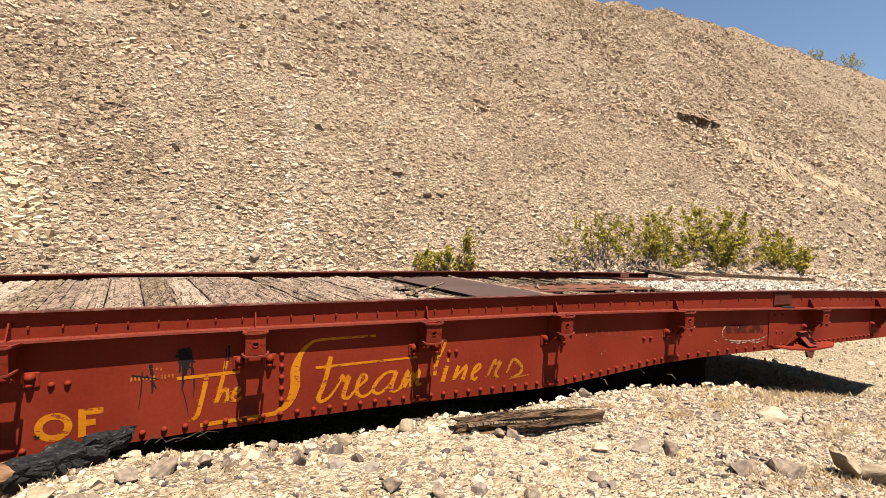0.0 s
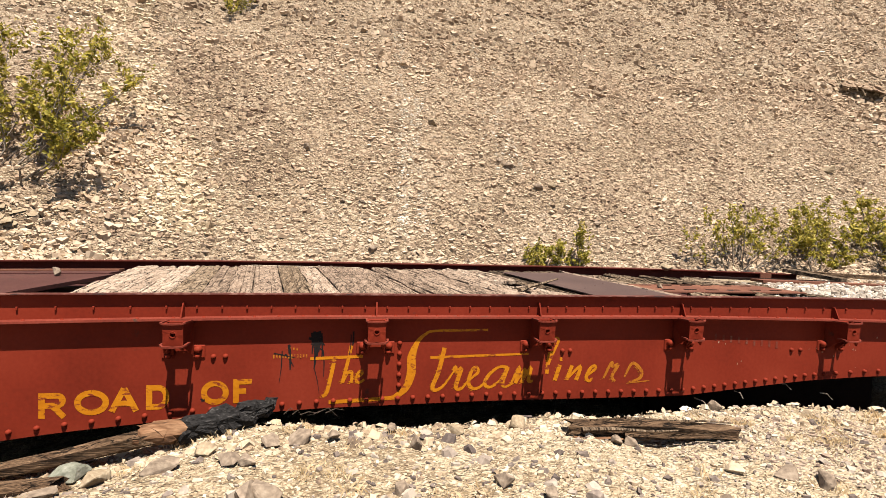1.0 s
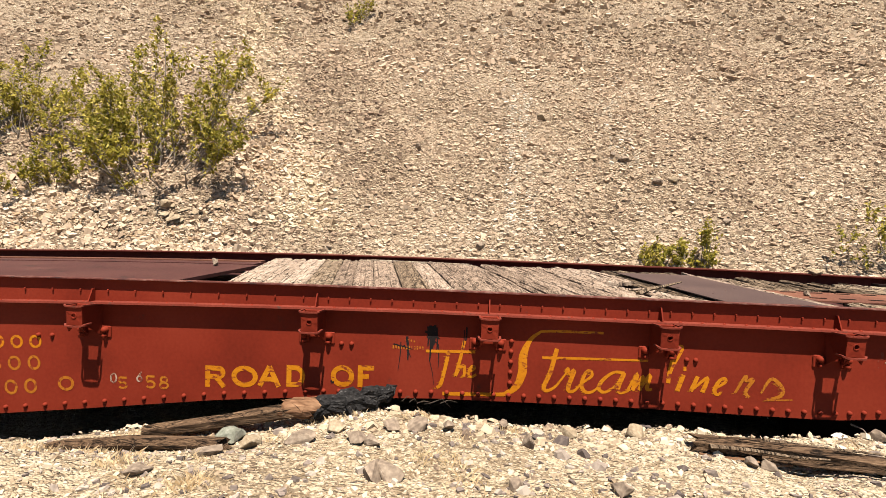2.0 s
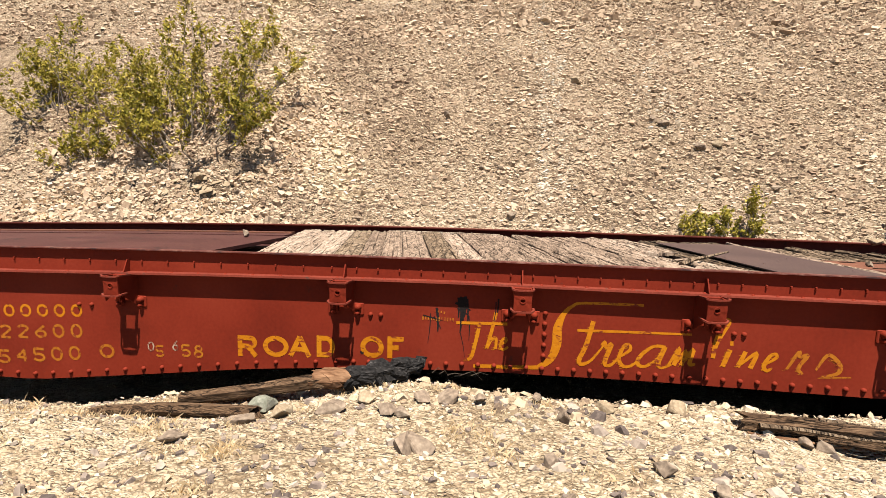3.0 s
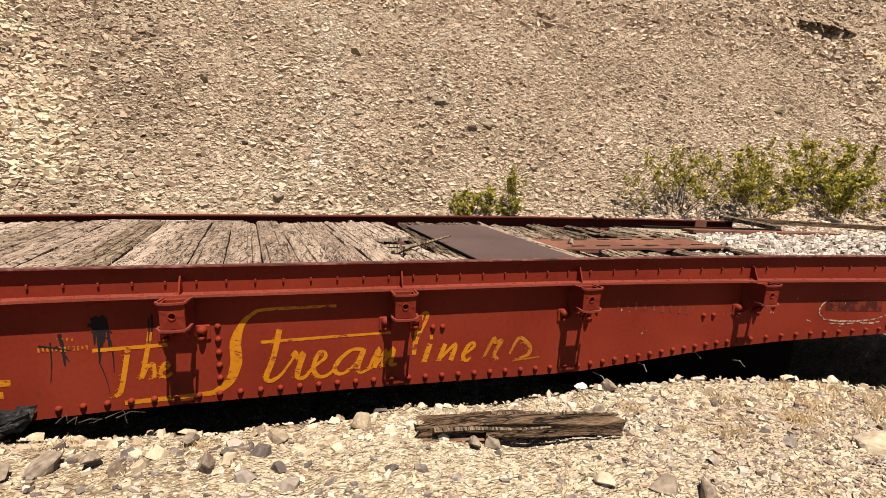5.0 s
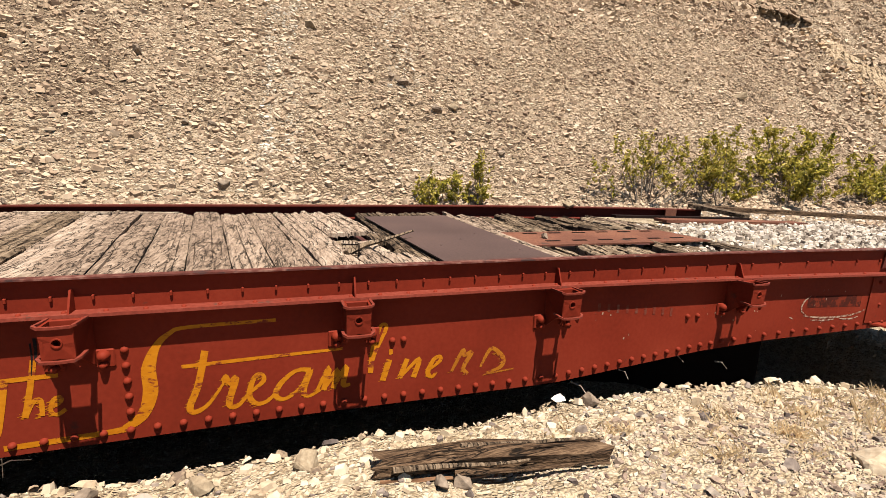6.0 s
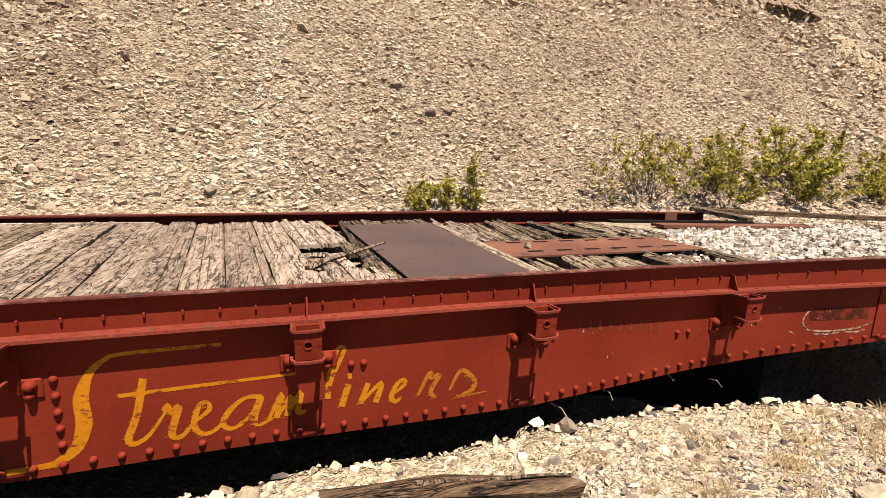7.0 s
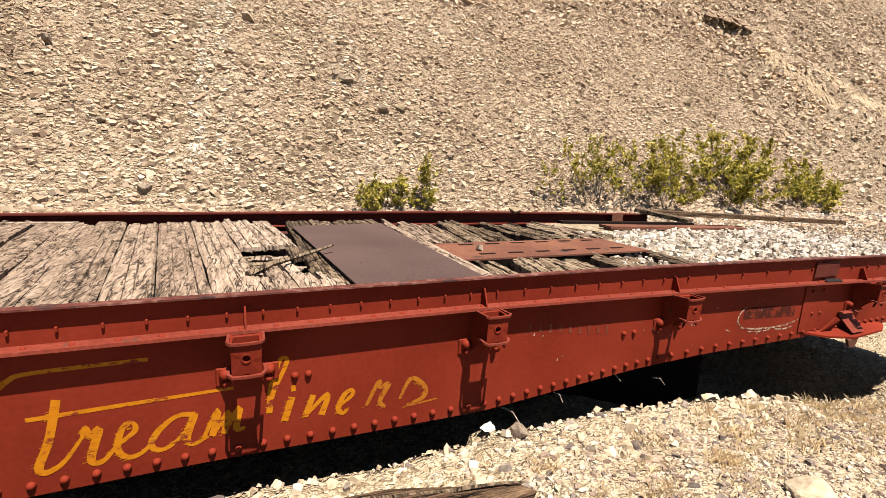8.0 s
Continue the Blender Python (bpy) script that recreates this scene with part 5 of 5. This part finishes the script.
for q in range(8):
    f = q / 7
    c = Vector((-2.30 + 0.24 * f, -0.362 + 0.048 * f, 0.268 + 0.014 * f))
    rr = 0.052 + 0.014 * math.sin(f * 3.1)
    rings.append([bm.verts.new(c + Vector((0.03 * r8.uniform(-1, 1), math.cos(6.2832 * a / 12) * rr * r8.uniform(0.85, 1.1), math.sin(6.2832 * a / 12) * rr * r8.uniform(0.85, 1.1)))) for a in range(12)])
for a, b in zip(rings, rings[1:]):
    for q in range(12):
        bm.faces.new((a[q], a[(q + 1) % 12], b[(q + 1) % 12], b[q]))
bm.faces.new(rings[0][::-1]), bm.faces.new(rings[-1])
bmesh.ops.recalc_face_normals(bm, faces=bm.faces[:])
part("bare_patch", bm, BARE, burnt, "bare orange-brown wood where the bark has split")
bm = bmesh.new()
r8 = random.Random(11)
rings = []
for q in range(15):
    f = q / 14
    c = Vector((-2.16 + 0.50 * f, -0.33 + 0.15 * f, 0.272 + 0.040 * f + 0.04 * f ** 4))
    rr = 0.080 * (0.80 + 0.55 * f - 0.95 * f ** 3) * (0.72 + 0.5 * r8.random())
    rings.append([bm.verts.new(c + Vector((0.02 * r8.uniform(-1, 1), math.cos(6.2832 * a / 14) * rr * r8.uniform(0.72, 1.15), math.sin(6.2832 * a / 14) * rr * r8.uniform(0.72, 1.15)))) for a in range(14)])
for a, b in zip(rings, rings[1:]):
    for q in range(14):
        bm.faces.new((a[q], a[(q + 1) % 14], b[(q + 1) % 14], b[q]))
bm.faces.new(rings[0][::-1]), bm.faces.new(rings[-1])
bmesh.ops.recalc_face_normals(bm, faces=bm.faces[:])
part("charred_end", bm, CHAR, burnt, "charred, cracked black end of the log")
tie = log("railway_tie", [(0.06, -0.47, 0.26), (0.5, -0.53, 0.27), (1.03, -0.63, 0.255)], [0.055, 0.062, 0.05], LOGWOOD, "dark weathered broken timber lying on the gravel", 21, True)
for y_off, z_off, f0, f1, th, mat in ((-0.062, 0.020, 0.05, 0.62, 0.013, WOOD_DARK), (-0.066, -0.012, 0.30, 0.98, 0.015, LOGWOOD), (-0.060, -0.036, 0.0, 0.45, 0.011, BARE), (-0.020, 0.050, 0.12, 0.80, 0.014, LOGWOOD), (0.016, 0.052, 0.35, 1.0, 0.012, WOOD_DARK)):
    bm = bmesh.new()
    ends = [Vector((0.06 + 0.97 * f, -0.47 - 0.16 * f + y_off, 0.262 - 0.004 * f + z_off)) for f in (f0, f1)]
    tube(bm, [ends[0].lerp(ends[1], k / 6) + Vector((0, 0.004 * math.sin(k * 2.1 + f0 * 9), 0.005 * math.sin(k * 1.7 + f1 * 7))) for k in range(7)], th, th * 0.35, 5)
    part("splinter", bm, mat, tie, "split strip of grain standing off the timber")


def rock(x, y, size, mat, label, seed, z=None, flat=0.7, name="rock", group=""):
    r = random.Random(seed)
    bm = bmesh.new()
    for _ in range(12):
        d = Vector((r.gauss(0, 1), r.gauss(0, 1), r.gauss(0, 1))).normalized()
        bm.verts.new((d.x * size / 2 * r.uniform(0.85, 1.1), d.y * size / 2 * r.uniform(0.6, 0.9), d.z * size / 2 * flat * r.uniform(0.8, 1.05)))
    bmesh.ops.convex_hull(bm, input=bm.verts[:])
    bmesh.ops.delete(bm, geom=[v for v in bm.verts if not v.link_faces], context="VERTS")
    bevelled(bm, size * 0.03)
    bmesh.ops.triangulate(bm, faces=bm.faces[:])
    bmesh.ops.subdivide_edges(bm, edges=[e for e in bm.edges if e.calc_length() > size * 0.15], cuts=2, use_grid_fill=True)
    for v in bm.verts:
        k = v.co * (5.0 / size)
        v.co *= 1 + 0.07 * noise.noise(k + Vector((seed, 0, 0))) + 0.05 * noise.noise(k * 2.7 + Vector((0, seed, 0)))
    ob = tagged(part(name, bm, mat), label, "rock", group)
    ob.matrix_basis = pose(x, y, (zat(x, y) if z is None else z) + size * flat * 0.22, r.uniform(-8, 8), r.uniform(-8, 8), r.uniform(0, 360))
    return ob


FRONT = ((-2.55, -0.50, 0.20, ROCK_GREEN, "grey-green faceted rock beside the logs"), (-2.36, -0.66, 0.16, ROCK_TAN, "tan blocky rock beside the logs"),
         (-2.54, -0.74, 0.18, ROCK_GREY, "flat brown-grey rock on the gravel"), (-2.10, -0.62, 0.19, ROCK_GREY, "brown-grey flat rock on the gravel"), (-1.78, -0.66, 0.15, ROCK_GREY, "brown-grey flat rock on the gravel"),
         (-1.47, -0.46, 0.16, ROCK_GREY, "dark grey rock on the gravel"), (-1.62, -0.50, 0.13, ROCK_GREY, "grey rock on the gravel"), (-1.66, -0.70, 0.15, ROCK_GREY, "flat grey stone on the gravel"), (-1.92, -0.52, 0.13, ROCK_TAN, "tan stone on the gravel"),
         (-1.56, -0.92, 0.20, ROCK_GREY, "flat grey stone on the gravel"), (-0.97, -0.98, 0.11, ROCK_GREY, "dark angular stone on the gravel"), (-0.31, -1.10, 0.10, ROCK_GREY, "dark angular stone on the gravel"), (0.50, -1.19, 0.09, ROCK_GREY, "dark angular stone on the gravel"),
         (1.24, -1.45, 0.19, ROCK_GREY, "flat brown-grey rock on the gravel"), (-0.60, -0.36, 0.12, ROCK_TAN, "pale rock at the edge of the hollow"), (-0.98, -0.34, 0.11, ROCK_GREY, "grey rock at the edge of the hollow"), (-1.30, -0.5, 0.12, ROCK_GREY, "dark grey rock on the gravel"),
         (-0.86, -0.56, 0.14, ROCK_GREY, "dark grey rock on the gravel"), (0.38, -0.60, 0.13, ROCK_GREY, "grey rock leaning against the timber"), (0.29, -0.60, 0.10, ROCK_GREY, "small grey rock against the timber"),
         (0.96, -1.05, 0.14, ROCK_GREY, "dark angular rock on the gravel"), (1.07, -1.12, 0.17, ROCK_GREY, "dark angular rock on the gravel"), (2.17, -1.02, 0.26, ROCK_PALE, "flat pale slab on the gravel"),
         (1.74, -1.61, 0.26, ROCK_TAN, "tan rock in a heap on the gravel"), (1.51, -1.5, 0.24, ROCK_GREY, "brown-grey flat rock on the gravel"), (1.88, -1.74, 0.24, ROCK_TAN, "tan rock in a heap on the gravel"),
         (-1.62, -0.95, 0.16, ROCK_GREY, "grey stone on the gravel"), (-0.5, -1.0, 0.12, ROCK_GREY, "grey stone on the gravel"), (0.1, -1.25, 0.11, ROCK_GREY, "grey stone on the gravel"),
         (-2.7, -1.05, 0.15, ROCK_GREY, "dark flat stone on the gravel"), (-0.2, -0.33, 0.16, ROCK_TAN, "pale rock at the edge of the hollow"), (0.75, -0.95, 0.10, ROCK_PALE, "pale stone on the gravel"),
         (-0.95, -1.25, 0.13, ROCK_GREY, "grey stone on the gravel"), (1.24, -0.24, 0.14, ROCK_GREY, "grey rock under the sill"))
for q, (a, b, sz, m, lab) in enumerate(FRONT):
    rock(a, b, sz, m, lab, 40 + q, flat=0.55 if "flat" in lab else 0.75)
HILL = ((-6.9, 4.72, 0.32, ROCK_GREY), (-7.65, 4.85, 0.30, ROCK_GREY), (-6.35, 4.5, 0.26, ROCK_TAN), (-5.5, 4.35, 0.22, ROCK_GREY), (-2.23, 5.68, 0.26, ROCK_GREY), (-0.38, 7.75, 0.26, ROCK_PALE), (1.53, 5.5, 0.25, ROCK_GREY), (1.36, 5.58, 0.2, ROCK_GREY), (-0.75, 5.07, 0.15, ROCK_PALE), (-1.2, 4.85, 0.17, ROCK_GREY), (-1.54, 4.83, 0.15, ROCK_GREY),
        (0.15, 6.32, 0.28, ROCK_TAN), (2.01, 5.15, 0.25, ROCK_GREY), (9.3, 6.0, 0.4, ROCK_TAN), (0.42, 4.0, 0.14, ROCK_GREY), (-1.02, 4.15, 0.22, ROCK_GREY), (-3.1, 3.9, 0.16, ROCK_GREY), (2.3, 5.2, 0.2, ROCK_TAN), (-3.4, 4.05, 0.15, ROCK_GREY), (2.9, 4.6, 0.18, ROCK_GREY))
for q, (a, b, sz, m) in enumerate(HILL):
    rock(a, b, sz, m, "loose rock resting on the scree slope", 140 + q, group="rocks on the slope")
rock(1.19, 0.0, 0.13, CHALK, "white broken rock under the sill", 177, z=0.145, flat=0.30)
rock(-3.85, 1.60, 0.14, ROCK_GREY, "grey rock lying on the steel floor", 170, z=0.925)
rock(2.95, 2.72, 0.20, ROCK_TAN, "brown rock lying on the far sill", 171, z=1.0 + sag(2.95), flat=0.5)
rock(1.52, 0.80, 0.10, ROCK_GREY, "small grey rock on the rusted plate", 172, z=0.95)


def outcrop(x, y, w, h, seed, mat=ROCK_PALE, label="pale eroded rock breaking out of the slope", over=0.0):
    """A patch of broken bedrock: angular blocks bedded in the slope."""
    r = random.Random(seed)
    ob = thing("rock_outcrop", label, "rock outcrop")
    for q in range(20):
        bm = bmesh.new()
        cx, cy = x + r.uniform(-w / 2, w / 2), y + r.uniform(-h, h) * 0.6
        c = Vector((cx, cy - over * r.random(), zat(cx, cy) + over * 0.5 - 0.07))
        s = r.uniform(0.10, 0.30) * h
        for _ in range(14):
            d = Vector((r.gauss(0, 1), r.gauss(0, 1), r.gauss(0, 1))).normalized()
            bm.verts.new(c + Vector((d.x * s * 1.5, d.y * s * 0.9 + d.z * s * 0.4, d.z * s * 0.6 + d.y * s * 0.6)))
        bmesh.ops.convex_hull(bm, input=bm.verts[:])
        bmesh.ops.delete(bm, geom=[v for v in bm.verts if not v.link_faces], context="VERTS")
        bmesh.ops.recalc_face_normals(bm, faces=bm.faces[:])
        part("block", bm, mat, ob)
    return ob


def bedrock(label, line, width, seed, mat, proud=0.10):
    """Bare layered rock laid open along a line down the slope: a stepped, ragged sheet that dips under the scree at its edges."""
    r = random.Random(seed)
    pts = [Vector((a, b)) for a, b in line]
    bm = bmesh.new()
    n, m = 26 * (len(pts) - 1), 15
    grid = []
    for q in range(n + 1):
        k = min(len(pts) - 2, q * (len(pts) - 1) // n)
        c = pts[k].lerp(pts[k + 1], q * (len(pts) - 1) / n - k)
        d = (pts[k + 1] - pts[k]).normalized()
        side = Vector((-d.y, d.x))
        end = min(1.0, 6 * min(q, n - q) / n)
        wide = width * (0.55 + 0.6 * noise.noise((q * 0.24, seed, 0.0))) * (0.25 + 0.75 * end)
        row = []
        for j in range(m):
            f = j / (m - 1) * 2 - 1
            p = c + side * (f * wide / 2 + 0.10 * noise.noise((q * 0.8, j * 0.9, seed))) + d * 0.12 * noise.noise((j * 1.1, q * 0.5, seed + 5))
            rise = noise.noise((q * 0.22, j * 0.30, seed + 9)) + 0.55 * noise.noise((q * 0.6, j * 0.5, seed + 2))
            up = proud * end * (1 - abs(f) ** 4) * (0.9 * math.floor(rise * 3.5) / 3.5 + 0.2 * noise.noise((q * 1.7, j * 1.3, seed)) + 0.75)
            row.append(bm.verts.new((p.x, p.y, zat(p.x, p.y) + up - (0.12 if abs(f) == 1 or q in (0, n) else 0.0))))
        grid.append(row)
    for a, b in zip(grid, grid[1:]):
        for j in range(m - 1):
            bm.faces.new((a[j], a[j + 1], b[j + 1], b[j]))
    bmesh.ops.recalc_face_normals(bm, faces=bm.faces[:])
    return tagged(part("rock_outcrop", bm, mat), label, "rock outcrop")


ledge = thing("rock_outcrop", "undercut brown rock ledge with a dark hollow below", "rock outcrop")
r9 = random.Random(4)
for q in range(60):  # the roof and sides of the hollow: broken blocks bedded in the slope
    bm = bmesh.new()
    f = r9.uniform(-1, 1)
    cx = 13.50 + 1.25 * f
    cy = 8.92 - 0.30 * f ** 4 + 0.50 * r9.random() ** 1.5
    cz, wd = zat(cx, 9.7) - SLOPE * (9.7 - cy) - 0.08 + r9.uniform(-0.06, 0.04), r9.uniform(0.07, 0.19)
    for _ in range(11):
        d = Vector((r9.gauss(0, 1), r9.gauss(0, 1), r9.gauss(0, 1))).normalized()
        bm.verts.new((cx + d.x * wd, cy + d.y * wd * 0.9, cz + d.z * wd * 0.5 + d.y * wd * 0.6))
    bmesh.ops.convex_hull(bm, input=bm.verts[:])
    bmesh.ops.delete(bm, geom=[v for v in bm.verts if not v.link_faces], context="VERTS")
    part("block", bm, CHIP_LEDGE, ledge)
bedrock("pale eroded rock laid bare down the slope", ((14.35, 8.15), (14.75, 7.4), (15.2, 6.9), (15.9, 6.35)), 1.25, 3, ROCK_BARE, 0.15)
bedrock("long pale band of rock laid bare on the slope", ((16.5, 7.75), (17.4, 7.1), (18.5, 6.5), (20.0, 5.9)), 1.0, 4, ROCK_BARE, 0.13)
bedrock("pale rock patch high on the far slope", ((22.6, 8.6), (23.6, 7.9), (25.2, 7.3)), 0.8, 5, ROCK_BARE, 0.12)
bedrock("narrow brown rock edge on the slope", ((10.9, 8.55), (11.35, 8.2), (11.6, 7.75)), 0.3, 6, CHIP_LEDGE, 0.12)
outcrop(-5.95, 4.60, 1.1, 0.26, 6, ROCK_TAN, "low brown ledge over a dark undercut", over=0.05)
outcrop(-7.0, 4.5, 1.8, 0.3, 7, ROCK_TAN, "low brown ledge at the foot of the slope", over=0.06)


# ---- desert shrubs ----
def shrub(x, y, tall, wide, stems, seed, leaves, label, leaf=0.022, deep=None, name="creosote_bush", low=0.2, clump=0.045, spray=0.08):
    """A thin many-stemmed desert bush: stems fan out from the base, sprigs along them, small leaves in loose clumps."""
    r = random.Random(seed)
    deep = deep or wide
    ob = thing(name, label, "bush")
    wood = bmesh.new()
    clumps = []
    for q in range(stems):
        a = r.uniform(0, 6.2832)
        out = r.random() ** 0.6
        ex, ey = math.cos(a) * out * wide / 2, math.sin(a) * out * deep / 2
        rx, ry = x + ex * r.uniform(0.2, 0.55), y + ey * r.uniform(0.2, 0.5)
        root = Vector((rx, ry, zat(rx, ry) - 0.02))
        end = Vector((x + ex, y + ey, zat(x + ex, y + ey) + tall * (1.0 - 0.4 * out ** 2) * r.uniform(0.40, 1.0)))
        if end.z < root.z + 0.15 * tall:
            end.z = root.z + 0.3 * tall
        bend = Vector((r.gauss(0, 0.06), r.gauss(0, 0.06), r.uniform(-0.06, 0.06))) * tall
        line = [root.lerp(end, f) + bend * math.sin(3.14 * f) + Vector((r.gauss(0, 0.015), r.gauss(0, 0.015), 0)) * tall for f in (0, 0.25, 0.5, 0.75, 1.0)]
        tube(wood, line, 0.011 * tall ** 0.5, 0.003, 4)
        full = r.uniform(0.25, 1.0)
        for t in range(9):
            f = r.uniform(low, 1.0)
            k = min(3, int(f * 4))
            p = line[k].lerp(line[k + 1], f * 4 - k)
            tip = p + Vector((r.gauss(0, spray), r.gauss(0, spray), r.uniform(0.03, 0.20))) * tall
            tube(wood, [p, p.lerp(tip, 0.5) + Vector((r.gauss(0, 0.02), r.gauss(0, 0.02), 0)), tip], 0.004, 0.0018, 3)
            for g in (0.55, 0.8, 1.0):
                if r.random() < full:
                    clumps.append((p.lerp(tip, g), (tip - p).normalized() * clump))
        clumps.append((end, (line[4] - line[3]).normalized() * clump))
    part("branchwork", wood, TWIG, ob)
    g = np.random.default_rng(seed)
    pick = (g.random(leaves) ** 1.4 * len(clumps)).astype(int)
    order = g.permutation(len(clumps))
    C, D = np.array([c[0] for c in clumps])[order][pick], np.array([c[1] for c in clumps])[order][pick]
    c = C + D * g.normal(0, 1.1, leaves)[:, None] + g.normal(0, clump * 0.38, (leaves, 3))
    u = g.normal(size=(leaves, 3)) + np.array([0, 0, 0.5])
    u /= np.linalg.norm(u, axis=1)[:, None]
    v = np.cross(u, g.normal(size=(leaves, 3)))
    v /= np.linalg.norm(v, axis=1)[:, None]
    s = leaf * g.uniform(0.5, 1.4, leaves)[:, None]
    w = np.cross(u, v) * s * 0.18
    verts = np.stack([c - u * s, c + v * s * 0.5 + w, c + u * s, c - v * s * 0.5 + w], 1).reshape(-1, 3)
    crown = raw_mesh("crown", verts, [(np.arange(leaves)[:, None] * 4 + np.arange(4))], LEAF)
    crown.parent = ob
    return ob


shrub(-6.9, 5.15, 2.25, 4.5, 46, 1, 9800, "large green creosote bush growing on the slope", 0.040, deep=2.4, clump=0.075, low=0.25, spray=0.06)
shrub(-10.2, 5.8, 1.6, 2.8, 22, 2, 3200, "sparse green creosote bush growing on the slope", 0.04, clump=0.07)
shrub(-8.8, 4.95, 0.9, 1.6, 14, 9, 1600, "low yellow-green bush growing on the slope", 0.036, clump=0.05)
shrub(-4.35, 9.5, 0.7, 1.1, 12, 3, 700, "small bush high on the slope", 0.035)
shrub(1.55, 3.92, 0.66, 0.44, 7, 4, 900, "small upright green creosote bush behind the car", 0.028, clump=0.035, low=0.05)
shrub(1.92, 3.92, 0.54, 0.26, 5, 14, 480, "small upright green creosote bush behind the car", 0.028, clump=0.035, low=0.05)
shrub(2.26, 3.95, 0.70, 0.32, 6, 15, 800, "small upright green creosote bush behind the car", 0.028, clump=0.035, low=0.05)
shrub(5.3, 4.05, 1.1, 2.6, 17, 5, 1350, "spreading creosote bush with bare grey twigs", 0.034, deep=1.0, clump=0.045, low=0.4)
shrub(6.9, 4.05, 1.1, 1.7, 16, 6, 2500, "green creosote bush at the foot of the slope", 0.037, deep=1.0, clump=0.05, low=0.25)
shrub(8.7, 4.05, 1.1, 3.2, 26, 7, 3900, "yellow-green creosote bush at the foot of the slope", 0.040, deep=1.2, clump=0.055, low=0.35)
shrub(11.0, 4.05, 0.7, 2.4, 20, 8, 2600, "low yellow-green bush at the end of the car", 0.040, deep=1.2, clump=0.06, low=0.1)
shrub(40.2, 16.8, 1.5, 2.4, 14, 10, 420, "small dark bush on the crest of the slope", 0.06, clump=0.10)
shrub(36.4, 17.0, 0.7, 1.4, 10, 12, 200, "small dark bush on the crest of the slope", 0.06, clump=0.10)


# ---- dry grass ----
def grass(name, x, y, tall, label):
    g = np.random.default_rng(len(x))
    n = len(x)
    a = g.uniform(0, 6.2832, n)
    u = np.stack([np.cos(a), np.sin(a), np.zeros(n)], 1)
    c = np.stack([x, y, height(x, y) - 0.01], 1)
    h = tall * g.uniform(0.5, 1.2, n)[:, None]
    bend = g.normal(0, 0.45, (n, 3)) * np.array([1, 1, 0])
    w = 0.0036
    verts = np.stack([c - u * w, c + u * w, c + np.array([0, 0, 0.6]) * h + bend * h * 0.35, c + np.array([0, 0, 0.95]) * h + bend * h], 1).reshape(-1, 3)
    k = np.arange(n)[:, None] * 4
    return tagged(raw_mesh(name, verts, [k + np.array([0, 1, 2]), k + np.array([0, 2, 3])], STRAW), label, "grass", kind="stuff")


cx, cy = rng.uniform(-5, 6, 300), rng.uniform(-2.4, -0.25, 300)
keep = lattice(cx * 1.1, cy * 1.6, 31) > -0.25
cx, cy = cx[keep], cy[keep]
pick = (len(cx) * rng.random(10000) ** 1.5).astype(int)
grass("dry_grass", cx[pick] + rng.normal(0, 0.045, 10000), cy[pick] + rng.normal(0, 0.035, 10000), 0.050, "short tufts of dry straw-coloured grass")
cx, cy = rng.uniform(2.2, 6.0, 40), rng.uniform(-0.8, -0.25, 40)
pick = rng.integers(0, 40, 1500)
grass("dry_grass", cx[pick] + rng.normal(0, 0.05, 1500), cy[pick] + rng.normal(0, 0.05, 1500), 0.075, "dry straw-coloured grass beside the end of the car")
